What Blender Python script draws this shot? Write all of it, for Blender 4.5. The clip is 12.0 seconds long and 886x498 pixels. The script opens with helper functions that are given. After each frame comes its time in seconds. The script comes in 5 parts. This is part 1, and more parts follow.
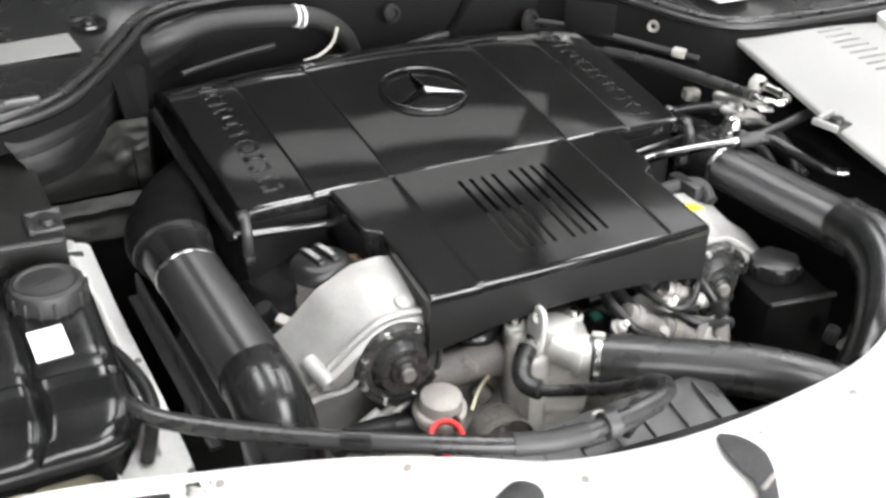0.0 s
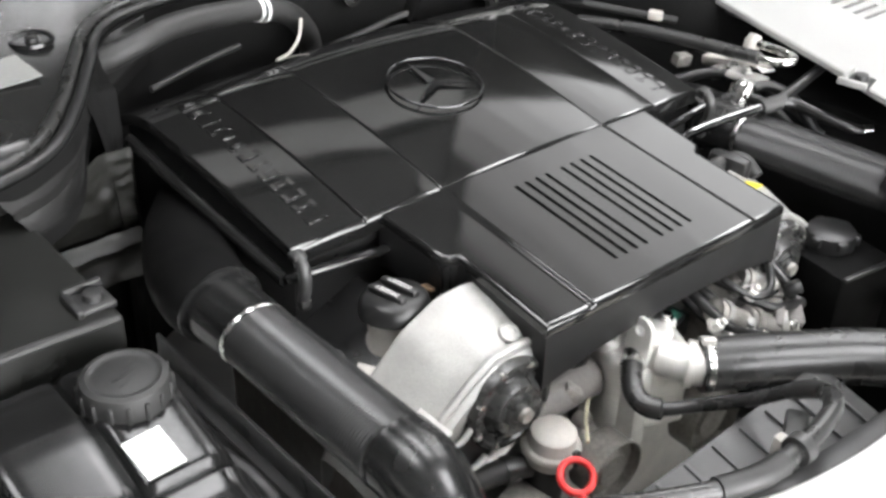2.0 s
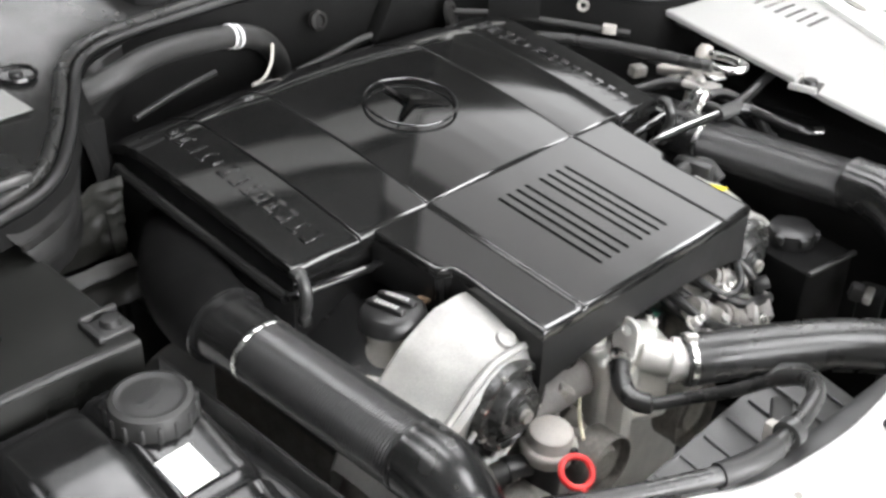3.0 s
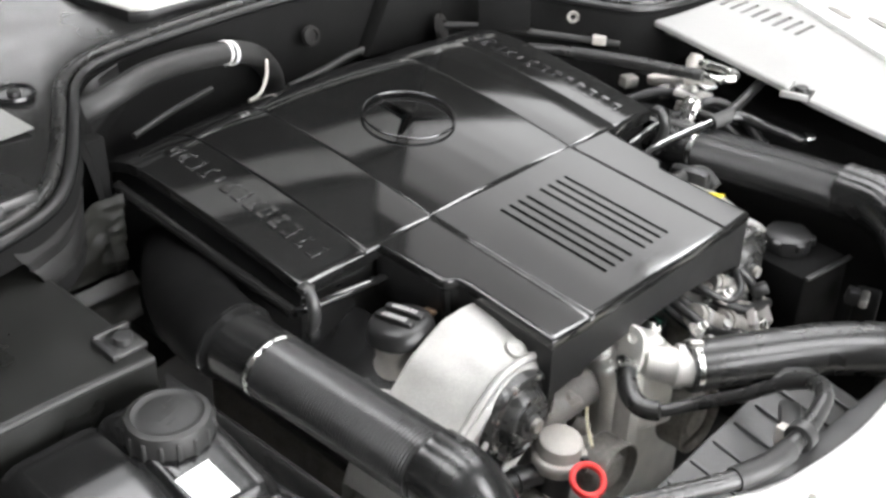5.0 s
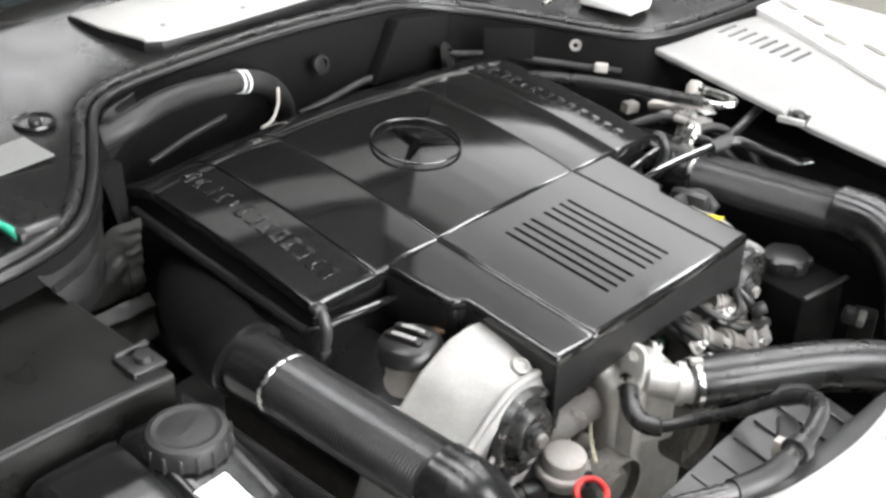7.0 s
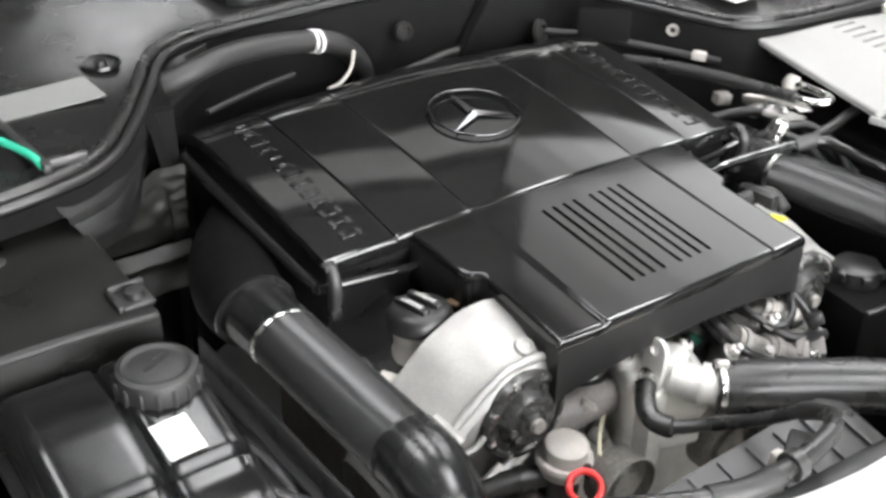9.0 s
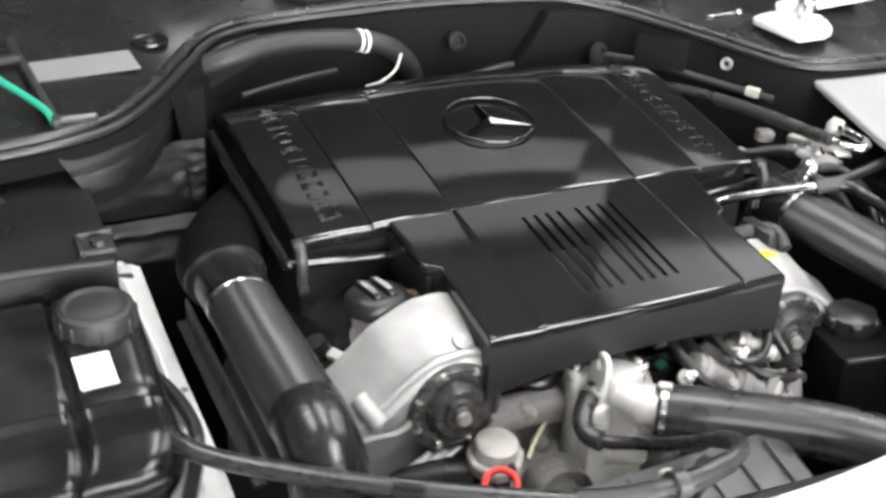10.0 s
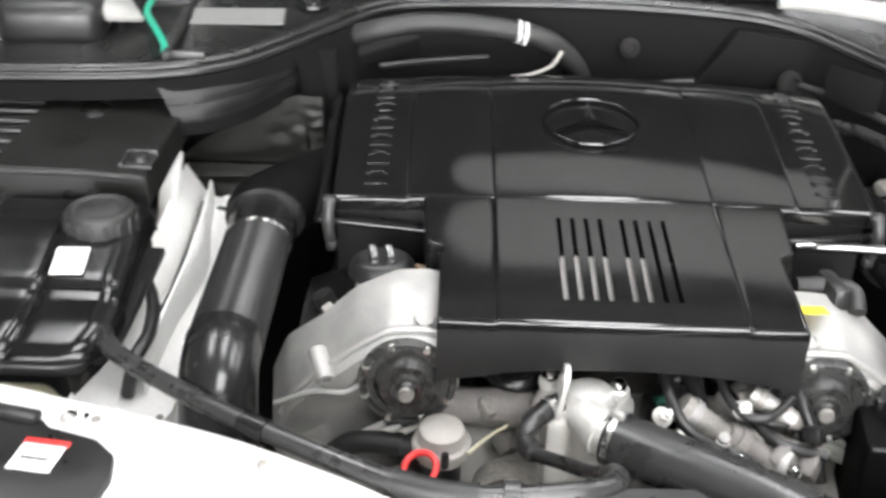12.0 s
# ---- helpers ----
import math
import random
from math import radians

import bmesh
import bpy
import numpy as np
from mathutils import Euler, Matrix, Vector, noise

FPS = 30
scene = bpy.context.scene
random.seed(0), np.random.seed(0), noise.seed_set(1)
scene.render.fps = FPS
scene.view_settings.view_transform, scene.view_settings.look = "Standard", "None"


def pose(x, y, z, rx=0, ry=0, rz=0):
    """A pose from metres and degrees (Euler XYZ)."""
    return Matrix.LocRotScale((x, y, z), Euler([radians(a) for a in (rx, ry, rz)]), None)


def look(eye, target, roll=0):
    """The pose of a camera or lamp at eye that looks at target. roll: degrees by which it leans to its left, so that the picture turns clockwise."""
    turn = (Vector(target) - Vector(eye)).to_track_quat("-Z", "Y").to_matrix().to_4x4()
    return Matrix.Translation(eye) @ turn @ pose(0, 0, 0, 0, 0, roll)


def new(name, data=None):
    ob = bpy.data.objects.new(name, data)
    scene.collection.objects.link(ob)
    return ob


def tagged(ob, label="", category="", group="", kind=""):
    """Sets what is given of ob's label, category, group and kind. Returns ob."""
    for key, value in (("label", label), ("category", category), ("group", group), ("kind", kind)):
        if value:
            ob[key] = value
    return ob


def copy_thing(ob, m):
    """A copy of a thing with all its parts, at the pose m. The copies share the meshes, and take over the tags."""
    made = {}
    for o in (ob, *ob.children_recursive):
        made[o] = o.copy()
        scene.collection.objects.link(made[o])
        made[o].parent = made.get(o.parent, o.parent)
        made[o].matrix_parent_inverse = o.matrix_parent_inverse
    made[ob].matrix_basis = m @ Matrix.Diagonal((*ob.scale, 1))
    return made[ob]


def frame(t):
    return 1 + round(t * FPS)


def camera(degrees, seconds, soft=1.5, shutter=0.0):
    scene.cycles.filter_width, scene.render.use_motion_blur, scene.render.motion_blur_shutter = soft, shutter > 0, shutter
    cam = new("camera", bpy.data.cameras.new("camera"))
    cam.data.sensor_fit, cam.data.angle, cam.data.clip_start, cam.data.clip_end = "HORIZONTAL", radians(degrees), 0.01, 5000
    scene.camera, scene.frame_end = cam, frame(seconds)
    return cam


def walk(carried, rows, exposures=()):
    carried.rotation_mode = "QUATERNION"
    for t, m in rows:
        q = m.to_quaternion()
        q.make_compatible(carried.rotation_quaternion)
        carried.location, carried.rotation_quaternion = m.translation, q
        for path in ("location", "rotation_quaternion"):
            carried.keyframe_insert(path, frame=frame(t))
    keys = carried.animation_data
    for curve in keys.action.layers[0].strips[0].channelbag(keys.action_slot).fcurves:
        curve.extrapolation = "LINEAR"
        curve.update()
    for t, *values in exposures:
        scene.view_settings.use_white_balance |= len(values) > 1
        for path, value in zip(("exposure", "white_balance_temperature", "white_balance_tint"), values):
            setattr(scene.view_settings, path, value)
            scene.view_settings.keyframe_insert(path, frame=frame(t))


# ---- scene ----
cam = camera(42.0, 12.0, soft=3.0, shutter=1.0)
PATH = [
    (0, (-0.606, -0.846, 0.623), (0.195, 0.674, -0.401), 1.4),
    (0.5, (-0.688, -0.776, 0.627), (0.236, 0.657, -0.42), 2.6),
    (1, (-0.763, -0.695, 0.618), (0.281, 0.642, -0.441), 3.2),
    (1.5, (-0.775, -0.613, 0.607), (0.309, 0.685, -0.461), 2.4),
    (2, (-0.777, -0.548, 0.606), (0.327, 0.714, -0.485), 1.9),
    (2.5, (-0.818, -0.535, 0.624), (0.347, 0.682, -0.453), 2.2),
    (3, (-0.852, -0.533, 0.628), (0.355, 0.652, -0.439), 1.7),
    (5, (-0.879, -0.512, 0.628), (0.371, 0.647, -0.418), 1.5),
    (5.5, (-0.884, -0.515, 0.632), (0.368, 0.651, -0.403), 1.4),
    (6, (-0.89, -0.518, 0.637), (0.365, 0.654, -0.388), 1.3),
    (6.5, (-0.897, -0.525, 0.644), (0.359, 0.652, -0.375), 1.2),
    (7, (-0.906, -0.535, 0.644), (0.354, 0.648, -0.364), 1.1),
    (9, (-0.773, -0.634, 0.614), (0.242, 0.751, -0.411), 1.2),
    (9.5, (-0.689, -0.712, 0.612), (0.185, 0.777, -0.398), 1.4),
    (10, (-0.601, -0.796, 0.606), (0.14, 0.779, -0.379), 2.5),
    (10.5, (-0.478, -0.842, 0.605), (0.093, 0.797, -0.388), 3.4),
    (11, (-0.337, -0.861, 0.602), (0.026, 0.833, -0.398), 2.6),
    (11.5, (-0.239, -0.876, 0.58), (-0.074, 0.856, -0.406), 1.5),
    (12, (-0.163, -0.902, 0.569), (-0.175, 0.852, -0.393), 1.7),
]
walk(cam, [(t, look(eye, target, roll)) for t, eye, target, roll in PATH])

# ---- world ----
world = bpy.data.worlds.new("room_air")
scene.world = world
world.use_nodes = True
world.node_tree.nodes["Background"].inputs[0].default_value = (0.9, 0.95, 1.0, 1)
world.node_tree.nodes["Background"].inputs[1].default_value = 0.05
LAMP, DOORWAY, PANE_GLOW = 13.0, 13.0, 2.5
scene.view_settings.exposure = 0.42


# ---- materials ----
def mat(name, base, rough=0.5, metal=0.0, var=0.25, scale=30.0, bump=0.0, bscale=300.0, rvar=0.12, spec=0.5, tint=None, coat=0.0):
    m = bpy.data.materials.new(name)
    m.use_nodes = True
    n, l = m.node_tree.nodes, m.node_tree.links
    b = n["Principled BSDF"]
    tc = n.new("ShaderNodeTexCoord")
    big, fine = n.new("ShaderNodeTexNoise"), n.new("ShaderNodeTexNoise")
    big.inputs["Scale"].default_value, big.inputs["Detail"].default_value = scale, 5
    fine.inputs["Scale"].default_value, fine.inputs["Detail"].default_value = bscale, 3
    l.new(tc.outputs["Object"], big.inputs["Vector"])
    l.new(tc.outputs["Object"], fine.inputs["Vector"])
    ramp = n.new("ShaderNodeValToRGB")
    t = tint or base
    ramp.color_ramp.elements[0].position, ramp.color_ramp.elements[1].position = 0.3, 0.75
    ramp.color_ramp.elements[0].color = (*[c * (1 - var) for c in base], 1)
    ramp.color_ramp.elements[1].color = (*[min(1, c * (1 + var)) for c in t], 1)
    mixn = n.new("ShaderNodeMath")
    mixn.operation = "MULTIPLY_ADD"
    mixn.inputs[1].default_value = 0.35
    l.new(fine.outputs[0], mixn.inputs[0])
    sub = n.new("ShaderNodeMath")
    sub.operation = "MULTIPLY"
    sub.inputs[1].default_value = 0.65
    l.new(big.outputs[0], sub.inputs[0])
    l.new(sub.outputs[0], mixn.inputs[2])
    l.new(mixn.outputs[0], ramp.inputs[0])
    l.new(ramp.outputs[0], b.inputs["Base Color"])
    mr = n.new("ShaderNodeMapRange")
    mr.inputs["From Min"].default_value, mr.inputs["From Max"].default_value = 0.3, 0.7
    mr.inputs["To Min"].default_value, mr.inputs["To Max"].default_value = max(0.02, rough - rvar), min(1, rough + rvar)
    l.new(big.outputs[0], mr.inputs["Value"])
    l.new(mr.outputs[0], b.inputs["Roughness"])
    b.inputs["Metallic"].default_value = metal
    b.inputs["Specular IOR Level"].default_value = spec
    b.inputs["Coat Weight"].default_value = coat
    if bump:
        bp = n.new("ShaderNodeBump")
        bp.inputs["Strength"].default_value, bp.inputs["Distance"].default_value = bump, 0.001
        l.new(fine.outputs[0], bp.inputs["Height"])
        l.new(bp.outputs[0], b.inputs["Normal"])
    return m


def glow(name, colour, strength):
    m = bpy.data.materials.new(name)
    m.use_nodes = True
    b = m.node_tree.nodes["Principled BSDF"]
    b.inputs["Base Color"].default_value = (*colour, 1)
    b.inputs["Emission Color"].default_value = (*colour, 1)
    b.inputs["Emission Strength"].default_value = strength
    return m


COVER = mat("satin_black_plastic", (0.0075, 0.0075, 0.0074), 0.085, var=0.3, scale=14, bump=0.002, bscale=1600, rvar=0.02, spec=0.7)
AIRBOX = mat("dull_black_plastic", (0.0045, 0.0045, 0.0045), 0.6, var=0.35, scale=25, bump=0.1, bscale=900, spec=0.04)
AIRPAD = mat("dull_dark_pad", (0.012, 0.0115, 0.011), 0.7, var=0.3, scale=30, bump=0.2, bscale=500, spec=0.2)
SKIRT = mat("matt_black_plastic", (0.013, 0.013, 0.013), 0.42, var=0.35, scale=20, bump=0.05, bscale=900, rvar=0.06, spec=0.3)
BLACK = mat("black_plastic", (0.012, 0.012, 0.012), 0.38, var=0.35, scale=25, bump=0.1, bscale=900)
GLOSS = mat("glossy_black_plastic", (0.009, 0.009, 0.009), 0.23, var=0.3, scale=25, bump=0.03, bscale=500, rvar=0.06)
DUSTRUB = mat("dusty_hose_rubber", (0.024, 0.024, 0.0236), 0.29, var=0.35, scale=30, bump=0.05, bscale=500, rvar=0.06)
RUBBER = mat("black_rubber", (0.013, 0.013, 0.013), 0.33, var=0.35, scale=40, bump=0.08, bscale=600, rvar=0.05)
COWL = mat("dusty_cowl_plastic", (0.013, 0.013, 0.0127), 0.24, var=0.15, scale=9, bump=0.15, bscale=900)
GREYRUB = mat("dusty_grey_rubber", (0.0155, 0.0155, 0.015), 0.55, var=0.35, scale=25, bump=0.2, bscale=500)
CLOTH = mat("dark_insulation_felt", (0.0065, 0.0065, 0.0064), 0.85, var=0.4, scale=30, bump=0.5, bscale=700, spec=0.08)
FOIL = mat("crinkled_grey_insulation", (0.011, 0.011, 0.0092), 0.5, var=0.4, scale=25, bump=0.3, bscale=110)
SHROUD = mat("dusty_grey_shroud_plastic", (0.036, 0.036, 0.0355), 0.38, var=0.3, scale=30, bump=0.2, bscale=400)
BAND = mat("pale_reflector", (0.27, 0.27, 0.264), 0.6, var=0.1, scale=8)
FELT = mat("black_bonnet_lining", (0.004, 0.004, 0.004), 0.9, var=0.3, scale=20, bump=0.3, bscale=400, spec=0.05)
PAD = mat("grey_felt_pad", (0.05, 0.05, 0.049), 0.9, var=0.25, scale=20, bump=0.4, bscale=400, spec=0.1)
SLEEVE = mat("woven_black_sleeve", (0.017, 0.017, 0.017), 0.25, var=0.0, scale=60, bump=0.0, bscale=1500, rvar=0.02)
WHEEL = mat("dusty_black_cap", (0.028, 0.028, 0.027), 0.28, var=0.4, scale=70, bump=0.3, bscale=400)
BROWN = mat("brown_grey_rubber", (0.17, 0.16, 0.152), 0.6, var=0.3, scale=40, bump=0.3)
SEALM = mat("worn_rubber_lip", (0.015, 0.015, 0.0145), 0.3, var=0.35, scale=30, bump=0.1)
CHAN = mat("dark_grey_channel", (0.0065, 0.0064, 0.0062), 0.5, var=0.4, scale=25, bump=0.3, bscale=300)
GUN = mat("dull_gunmetal", (0.045, 0.045, 0.046), 0.5, 0.4, var=0.4, scale=50, bump=0.2, bscale=300)
DUST = mat("dusty_dark_metal", (0.25, 0.238, 0.22), 0.6, 0.3, var=0.5, scale=40, bump=0.5, bscale=260)
ALU = mat("cast_aluminium", (0.27, 0.27, 0.262), 0.5, 0.4, var=0.22, scale=22, bump=0.4, bscale=750, tint=(0.36, 0.352, 0.335))
CAST = mat("pale_cast_aluminium", (0.68, 0.67, 0.64), 0.45, 0.45, var=0.2, scale=40, bump=0.35, bscale=600)
ALUD = mat("dull_aluminium", (0.45, 0.44, 0.42), 0.5, 0.6, var=0.4, scale=45, bump=0.4, bscale=500)
STEEL = mat("bright_steel", (0.62, 0.62, 0.6), 0.25, 1.0, var=0.12, scale=60)
CHROME = mat("chrome", (0.085, 0.085, 0.087), 0.07, 1.0, var=0.05, scale=60, rvar=0.03)
PAINT = mat("white_car_paint", (0.78, 0.78, 0.76), 0.3, var=0.04, scale=12, rvar=0.05, coat=0.4)
PAINTD = mat("white_inner_panel_paint", (0.72, 0.72, 0.7), 0.45, var=0.12, scale=18, bump=0.05)
SILVER = mat("light_grey_coated_panel", (0.42, 0.42, 0.40), 0.4, var=0.12, scale=14, bump=0.05)
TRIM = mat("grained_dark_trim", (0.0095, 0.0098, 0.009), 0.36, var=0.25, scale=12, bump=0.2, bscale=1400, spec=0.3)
TANKM = mat("satin_black_tank", (0.0075, 0.0075, 0.0075), 0.18, var=0.3, scale=25, bump=0.03, bscale=500, rvar=0.06, spec=0.35)
# far trim: the light falling on it is put into this pale colour
TRIMR = mat("brightened_trim", (0.30, 0.30, 0.29), 0.42, var=0.12, scale=10, bump=0.12, bscale=1400)
GREYCAP = mat("pale_grey_plastic", (0.42, 0.40, 0.37), 0.5, var=0.15, scale=40, bump=0.1)
PAPER = mat("white_paper", (0.8, 0.8, 0.78), 0.6, var=0.05, scale=80)
GREYPAPER = mat("grey_sticker", (0.18, 0.18, 0.175), 0.5, var=0.15, scale=60)
RED = mat("red_plastic", (0.62, 0.03, 0.03), 0.4, var=0.2, scale=50)
YELLOW = mat("yellow_sticker", (0.75, 0.6, 0.04), 0.5, var=0.08, scale=50)
DIMGREEN = mat("dull_green_plastic", (0.03, 0.14, 0.10), 0.55, var=0.3, scale=60)
WHITEP = mat("white_clip_plastic", (0.75, 0.75, 0.74), 0.4, var=0.08, scale=60)
PIPEG = mat("shiny_grey_pipe", (0.3, 0.3, 0.3), 0.14, 1.0, var=0.2, scale=40, rvar=0.05)
GREEN = mat("green_wire_plastic", (0.02, 0.32, 0.2), 0.45, var=0.15, scale=60)
AMBER = mat("tan_plastic", (0.12, 0.08, 0.05), 0.5, var=0.4, scale=60)
BEIGE = mat("yellowed_translucent_tank", (0.55, 0.52, 0.38), 0.4, var=0.2, scale=20)
PRIMER = mat("grey_primer_metal", (0.026, 0.026, 0.0255), 0.5, var=0.3, scale=40, bump=0.1)
INK = mat("dark_print", (0.02, 0.02, 0.02), 0.5)
FLOOR = mat("pale_workshop_floor", (0.45, 0.43, 0.38), 0.5, var=0.15, scale=3, bump=0.1, bscale=60)
WALL = mat("grey_wall", (0.08, 0.08, 0.0785), 0.8, var=0.05, scale=2)
LIGHT = glow("lamp_diffuser", (0.985, 0.985, 1.0), LAMP)
# pane strengths rise stepwise to grade the reflection in the engine cover
GRADED_PANES = [glow("graded_glow_pane", (0.985, 0.985, 1.0), k * PANE_GLOW) for k in (0.12, 0.3, 0.55, 0.8, 1.0, 1.0)]
DOOR = glow("door_daylight", (0.985, 0.985, 1.0), DOORWAY)
GLASS = bpy.data.materials.new("windscreen_glass")
GLASS.use_nodes = True
GLASS.node_tree.nodes["Principled BSDF"].inputs["Base Color"].default_value = (0.02, 0.025, 0.025, 1)
GLASS.node_tree.nodes["Principled BSDF"].inputs["Roughness"].default_value = 0.03


# ---- mesh helpers ----
def part(name, bm, material, parent=None, label="", smooth=40):
    me = bpy.data.meshes.new(name)
    bmesh.ops.recalc_face_normals(bm, faces=bm.faces)
    bm.to_mesh(me)
    bm.free()
    me.materials.append(material)
    if smooth:
        me.polygons.foreach_set("use_smooth", [True] * len(me.polygons))
        me.set_sharp_from_angle(angle=radians(smooth))
    ob = new(name, me)
    if parent:
        ob.parent = parent
    if label:
        ob["label"] = label
    return ob


def thing(name, label, category, group="", kind="", at=(0, 0, 0)):
    ob = new(name)
    ob.empty_display_size = 0.02
    ob.location = at
    return tagged(ob, label, category, group, kind)


def box(size, at=(0, 0, 0), rot=(0, 0, 0), bevel=0.0, segs=2, bm=None):
    own = bm or bmesh.new()
    tmp = bmesh.new()
    bmesh.ops.create_cube(tmp, size=1, matrix=Matrix.Diagonal((*size, 1)))
    if bevel:
        bmesh.ops.bevel(tmp, geom=tmp.edges, offset=bevel, segments=segs, affect="EDGES", profile=0.5)
    tmp.transform(pose(*at, *rot))
    me = bpy.data.meshes.new("tmp")
    tmp.to_mesh(me)
    own.from_mesh(me)
    tmp.free()
    bpy.data.meshes.remove(me)
    return own


def lathe(profile, m=None, segs=40, bm=None):
    """Profile: (radius, height) pairs, turned about z, then moved by m."""
    own = bm or bmesh.new()
    m = m or Matrix()
    rings = []
    for r, z in profile:
        if r < 1e-6:
            rings.append([own.verts.new(m @ Vector((0, 0, z)))])
        else:
            rings.append([own.verts.new(m @ Vector((r * math.cos(a), r * math.sin(a), z))) for a in (2 * math.pi * i / segs for i in range(segs))])
    for a, b in zip(rings, rings[1:]):
        for i in range(segs):
            j = (i + 1) % segs
            q = [a[i % len(a)], a[j % len(a)], b[j % len(b)], b[i % len(b)]]
            q = list(dict.fromkeys(q))
            if len(q) > 2:
                own.faces.new(q)
    return own


def spline(pts, n):
    """Catmull-Rom through the points."""
    p = [Vector(q) for q in pts]
    p = [2 * p[0] - p[1], *p, 2 * p[-1] - p[-2]]
    out = []
    for i in range(1, len(p) - 2):
        for k in range(n):
            t = k / n
            a, b, c, d = p[i - 1], p[i], p[i + 1], p[i + 2]
            out.append(0.5 * (2 * b + (c - a) * t + (2 * a - 5 * b + 4 * c - d) * t * t + (3 * b - a - 3 * c + d) * t ** 3))
    return out + [p[-2]]


def tube(pts, radius, n=10, segs=20, smooth=True, bm=None, caps=True, flat=1.0):
    """A hose through the points; radius: a number or a function of 0..1 along it."""
    own = bm or bmesh.new()
    path = spline(pts, n) if smooth else [Vector(q) for q in pts]
    rad = radius if callable(radius) else lambda s: radius
    tan = [(path[min(i + 1, len(path) - 1)] - path[max(i - 1, 0)]).normalized() for i in range(len(path))]
    up = Vector((0, 0, 1)) if abs(tan[0].z) < 0.9 else Vector((1, 0, 0))
    rings = []
    for i, (q, t) in enumerate(zip(path, tan)):
        up = (up - t * up.dot(t)).normalized()
        side = t.cross(up)
        r = rad(i / (len(path) - 1))
        rings.append([own.verts.new(q + r * (math.cos(a) * side + flat * math.sin(a) * up)) for a in (2 * math.pi * k / segs for k in range(segs))])
    for a, b in zip(rings, rings[1:]):
        for k in range(segs):
            own.faces.new((a[k], a[(k + 1) % segs], b[(k + 1) % segs], b[k]))
    if caps:
        own.faces.new(rings[0][::-1])
        own.faces.new(rings[-1])
    return own


def prism(outline, z0, z1, bevel=0.0, m=None, segs=2, bm=None):
    """An outline in x, y, from z0 to z1, its edges rounded."""
    tmp = bmesh.new()
    f = tmp.faces.new([tmp.verts.new((x, y, z0)) for x, y in outline])
    up = bmesh.ops.extrude_face_region(tmp, geom=[f])["geom"]
    bmesh.ops.translate(tmp, vec=(0, 0, z1 - z0), verts=[v for v in up if isinstance(v, bmesh.types.BMVert)])
    bmesh.ops.recalc_face_normals(tmp, faces=tmp.faces)
    if bevel:
        bmesh.ops.bevel(tmp, geom=tmp.edges, offset=bevel, segments=segs, affect="EDGES", profile=0.5, clamp_overlap=True)
    if m:
        tmp.transform(m)
    own = bm or bmesh.new()
    me = bpy.data.meshes.new("tmp")
    tmp.to_mesh(me)
    own.from_mesh(me)
    tmp.free()
    bpy.data.meshes.remove(me)
    return own


def field(us, vs, f, depth, skip=lambda u, v: False, lip=0.0015, bm=None):
    """A moulded sheet: top f(u, v) over the lines us, vs, with walls that hang from every open edge by depth(u, v)."""
    own = bm or bmesh.new()
    top = {}
    for i, u in enumerate(us):
        for j, v in enumerate(vs):
            top[i, j] = own.verts.new(f(u, v))
    cells = {(i, j) for i in range(len(us) - 1) for j in range(len(vs) - 1) if not skip((us[i] + us[i + 1]) / 2, (vs[j] + vs[j + 1]) / 2)}
    for i, j in cells:
        own.faces.new((top[i, j], top[i + 1, j], top[i + 1, j + 1], top[i, j + 1]))
    low = {}

    def under(k):
        if k not in low:
            p = top[k].co
            low[k] = own.verts.new((p.x, p.y, p.z - depth(us[k[0]], vs[k[1]])))
        return low[k]

    for i, j in cells:
        for a, b, other in (((i, j), (i + 1, j), (i, j - 1)), ((i + 1, j), (i + 1, j + 1), (i + 1, j)), ((i + 1, j + 1), (i, j + 1), (i, j + 1)), ((i, j + 1), (i, j), (i - 1, j))):
            if other not in cells:
                own.faces.new((top[a], top[b], under(b), under(a)))
    return own


def lines(a, b, n, edge=0.0025):
    """Grid lines from a to b with a close pair at each end, for a rounded rim."""
    inner = [a + edge * (1 if b > a else -1) + (b - a - 2 * edge * (1 if b > a else -1)) * i / n for i in range(n + 1)]
    k = (0.06, 0.2, 0.45, 0.7)
    k2 = 0.5 * (inner[0] - a)
    inner = [inner[0], inner[0] + k2, *inner[1:-1], inner[-1] - k2, inner[-1]]
    return [a, *[a + (inner[0] - a) * q for q in k], *inner, *[b - (b - inner[-1]) * q for q in k[::-1]], b]


def rim(u, a, b, edge=0.0025, drop=0.0018):
    """How far a rounded rim lies below its top."""
    d = max(0.0, min(abs(u - a), abs(b - u)) / edge)
    return 0.0 if d >= 1 else drop * (1 - math.sqrt(max(0, 1 - (1 - d) ** 2)))


def bolt(parent, at, axis=(0, 0, 1), r=0.006, h=0.006, material=None, name="bolt"):
    m = Matrix.Translation(at) @ Vector(axis).to_track_quat("Z", "Y").to_matrix().to_4x4()
    bm = lathe([(0, 0), (r * 1.45, 0), (r * 1.45, h * 0.3), (r * 1.02, h * 0.34), (r, h * 0.95), (r * 0.8, h), (0, h)], m, 6 if r < 0.004 else 18)
    return part(name, bm, material or STEEL, parent)


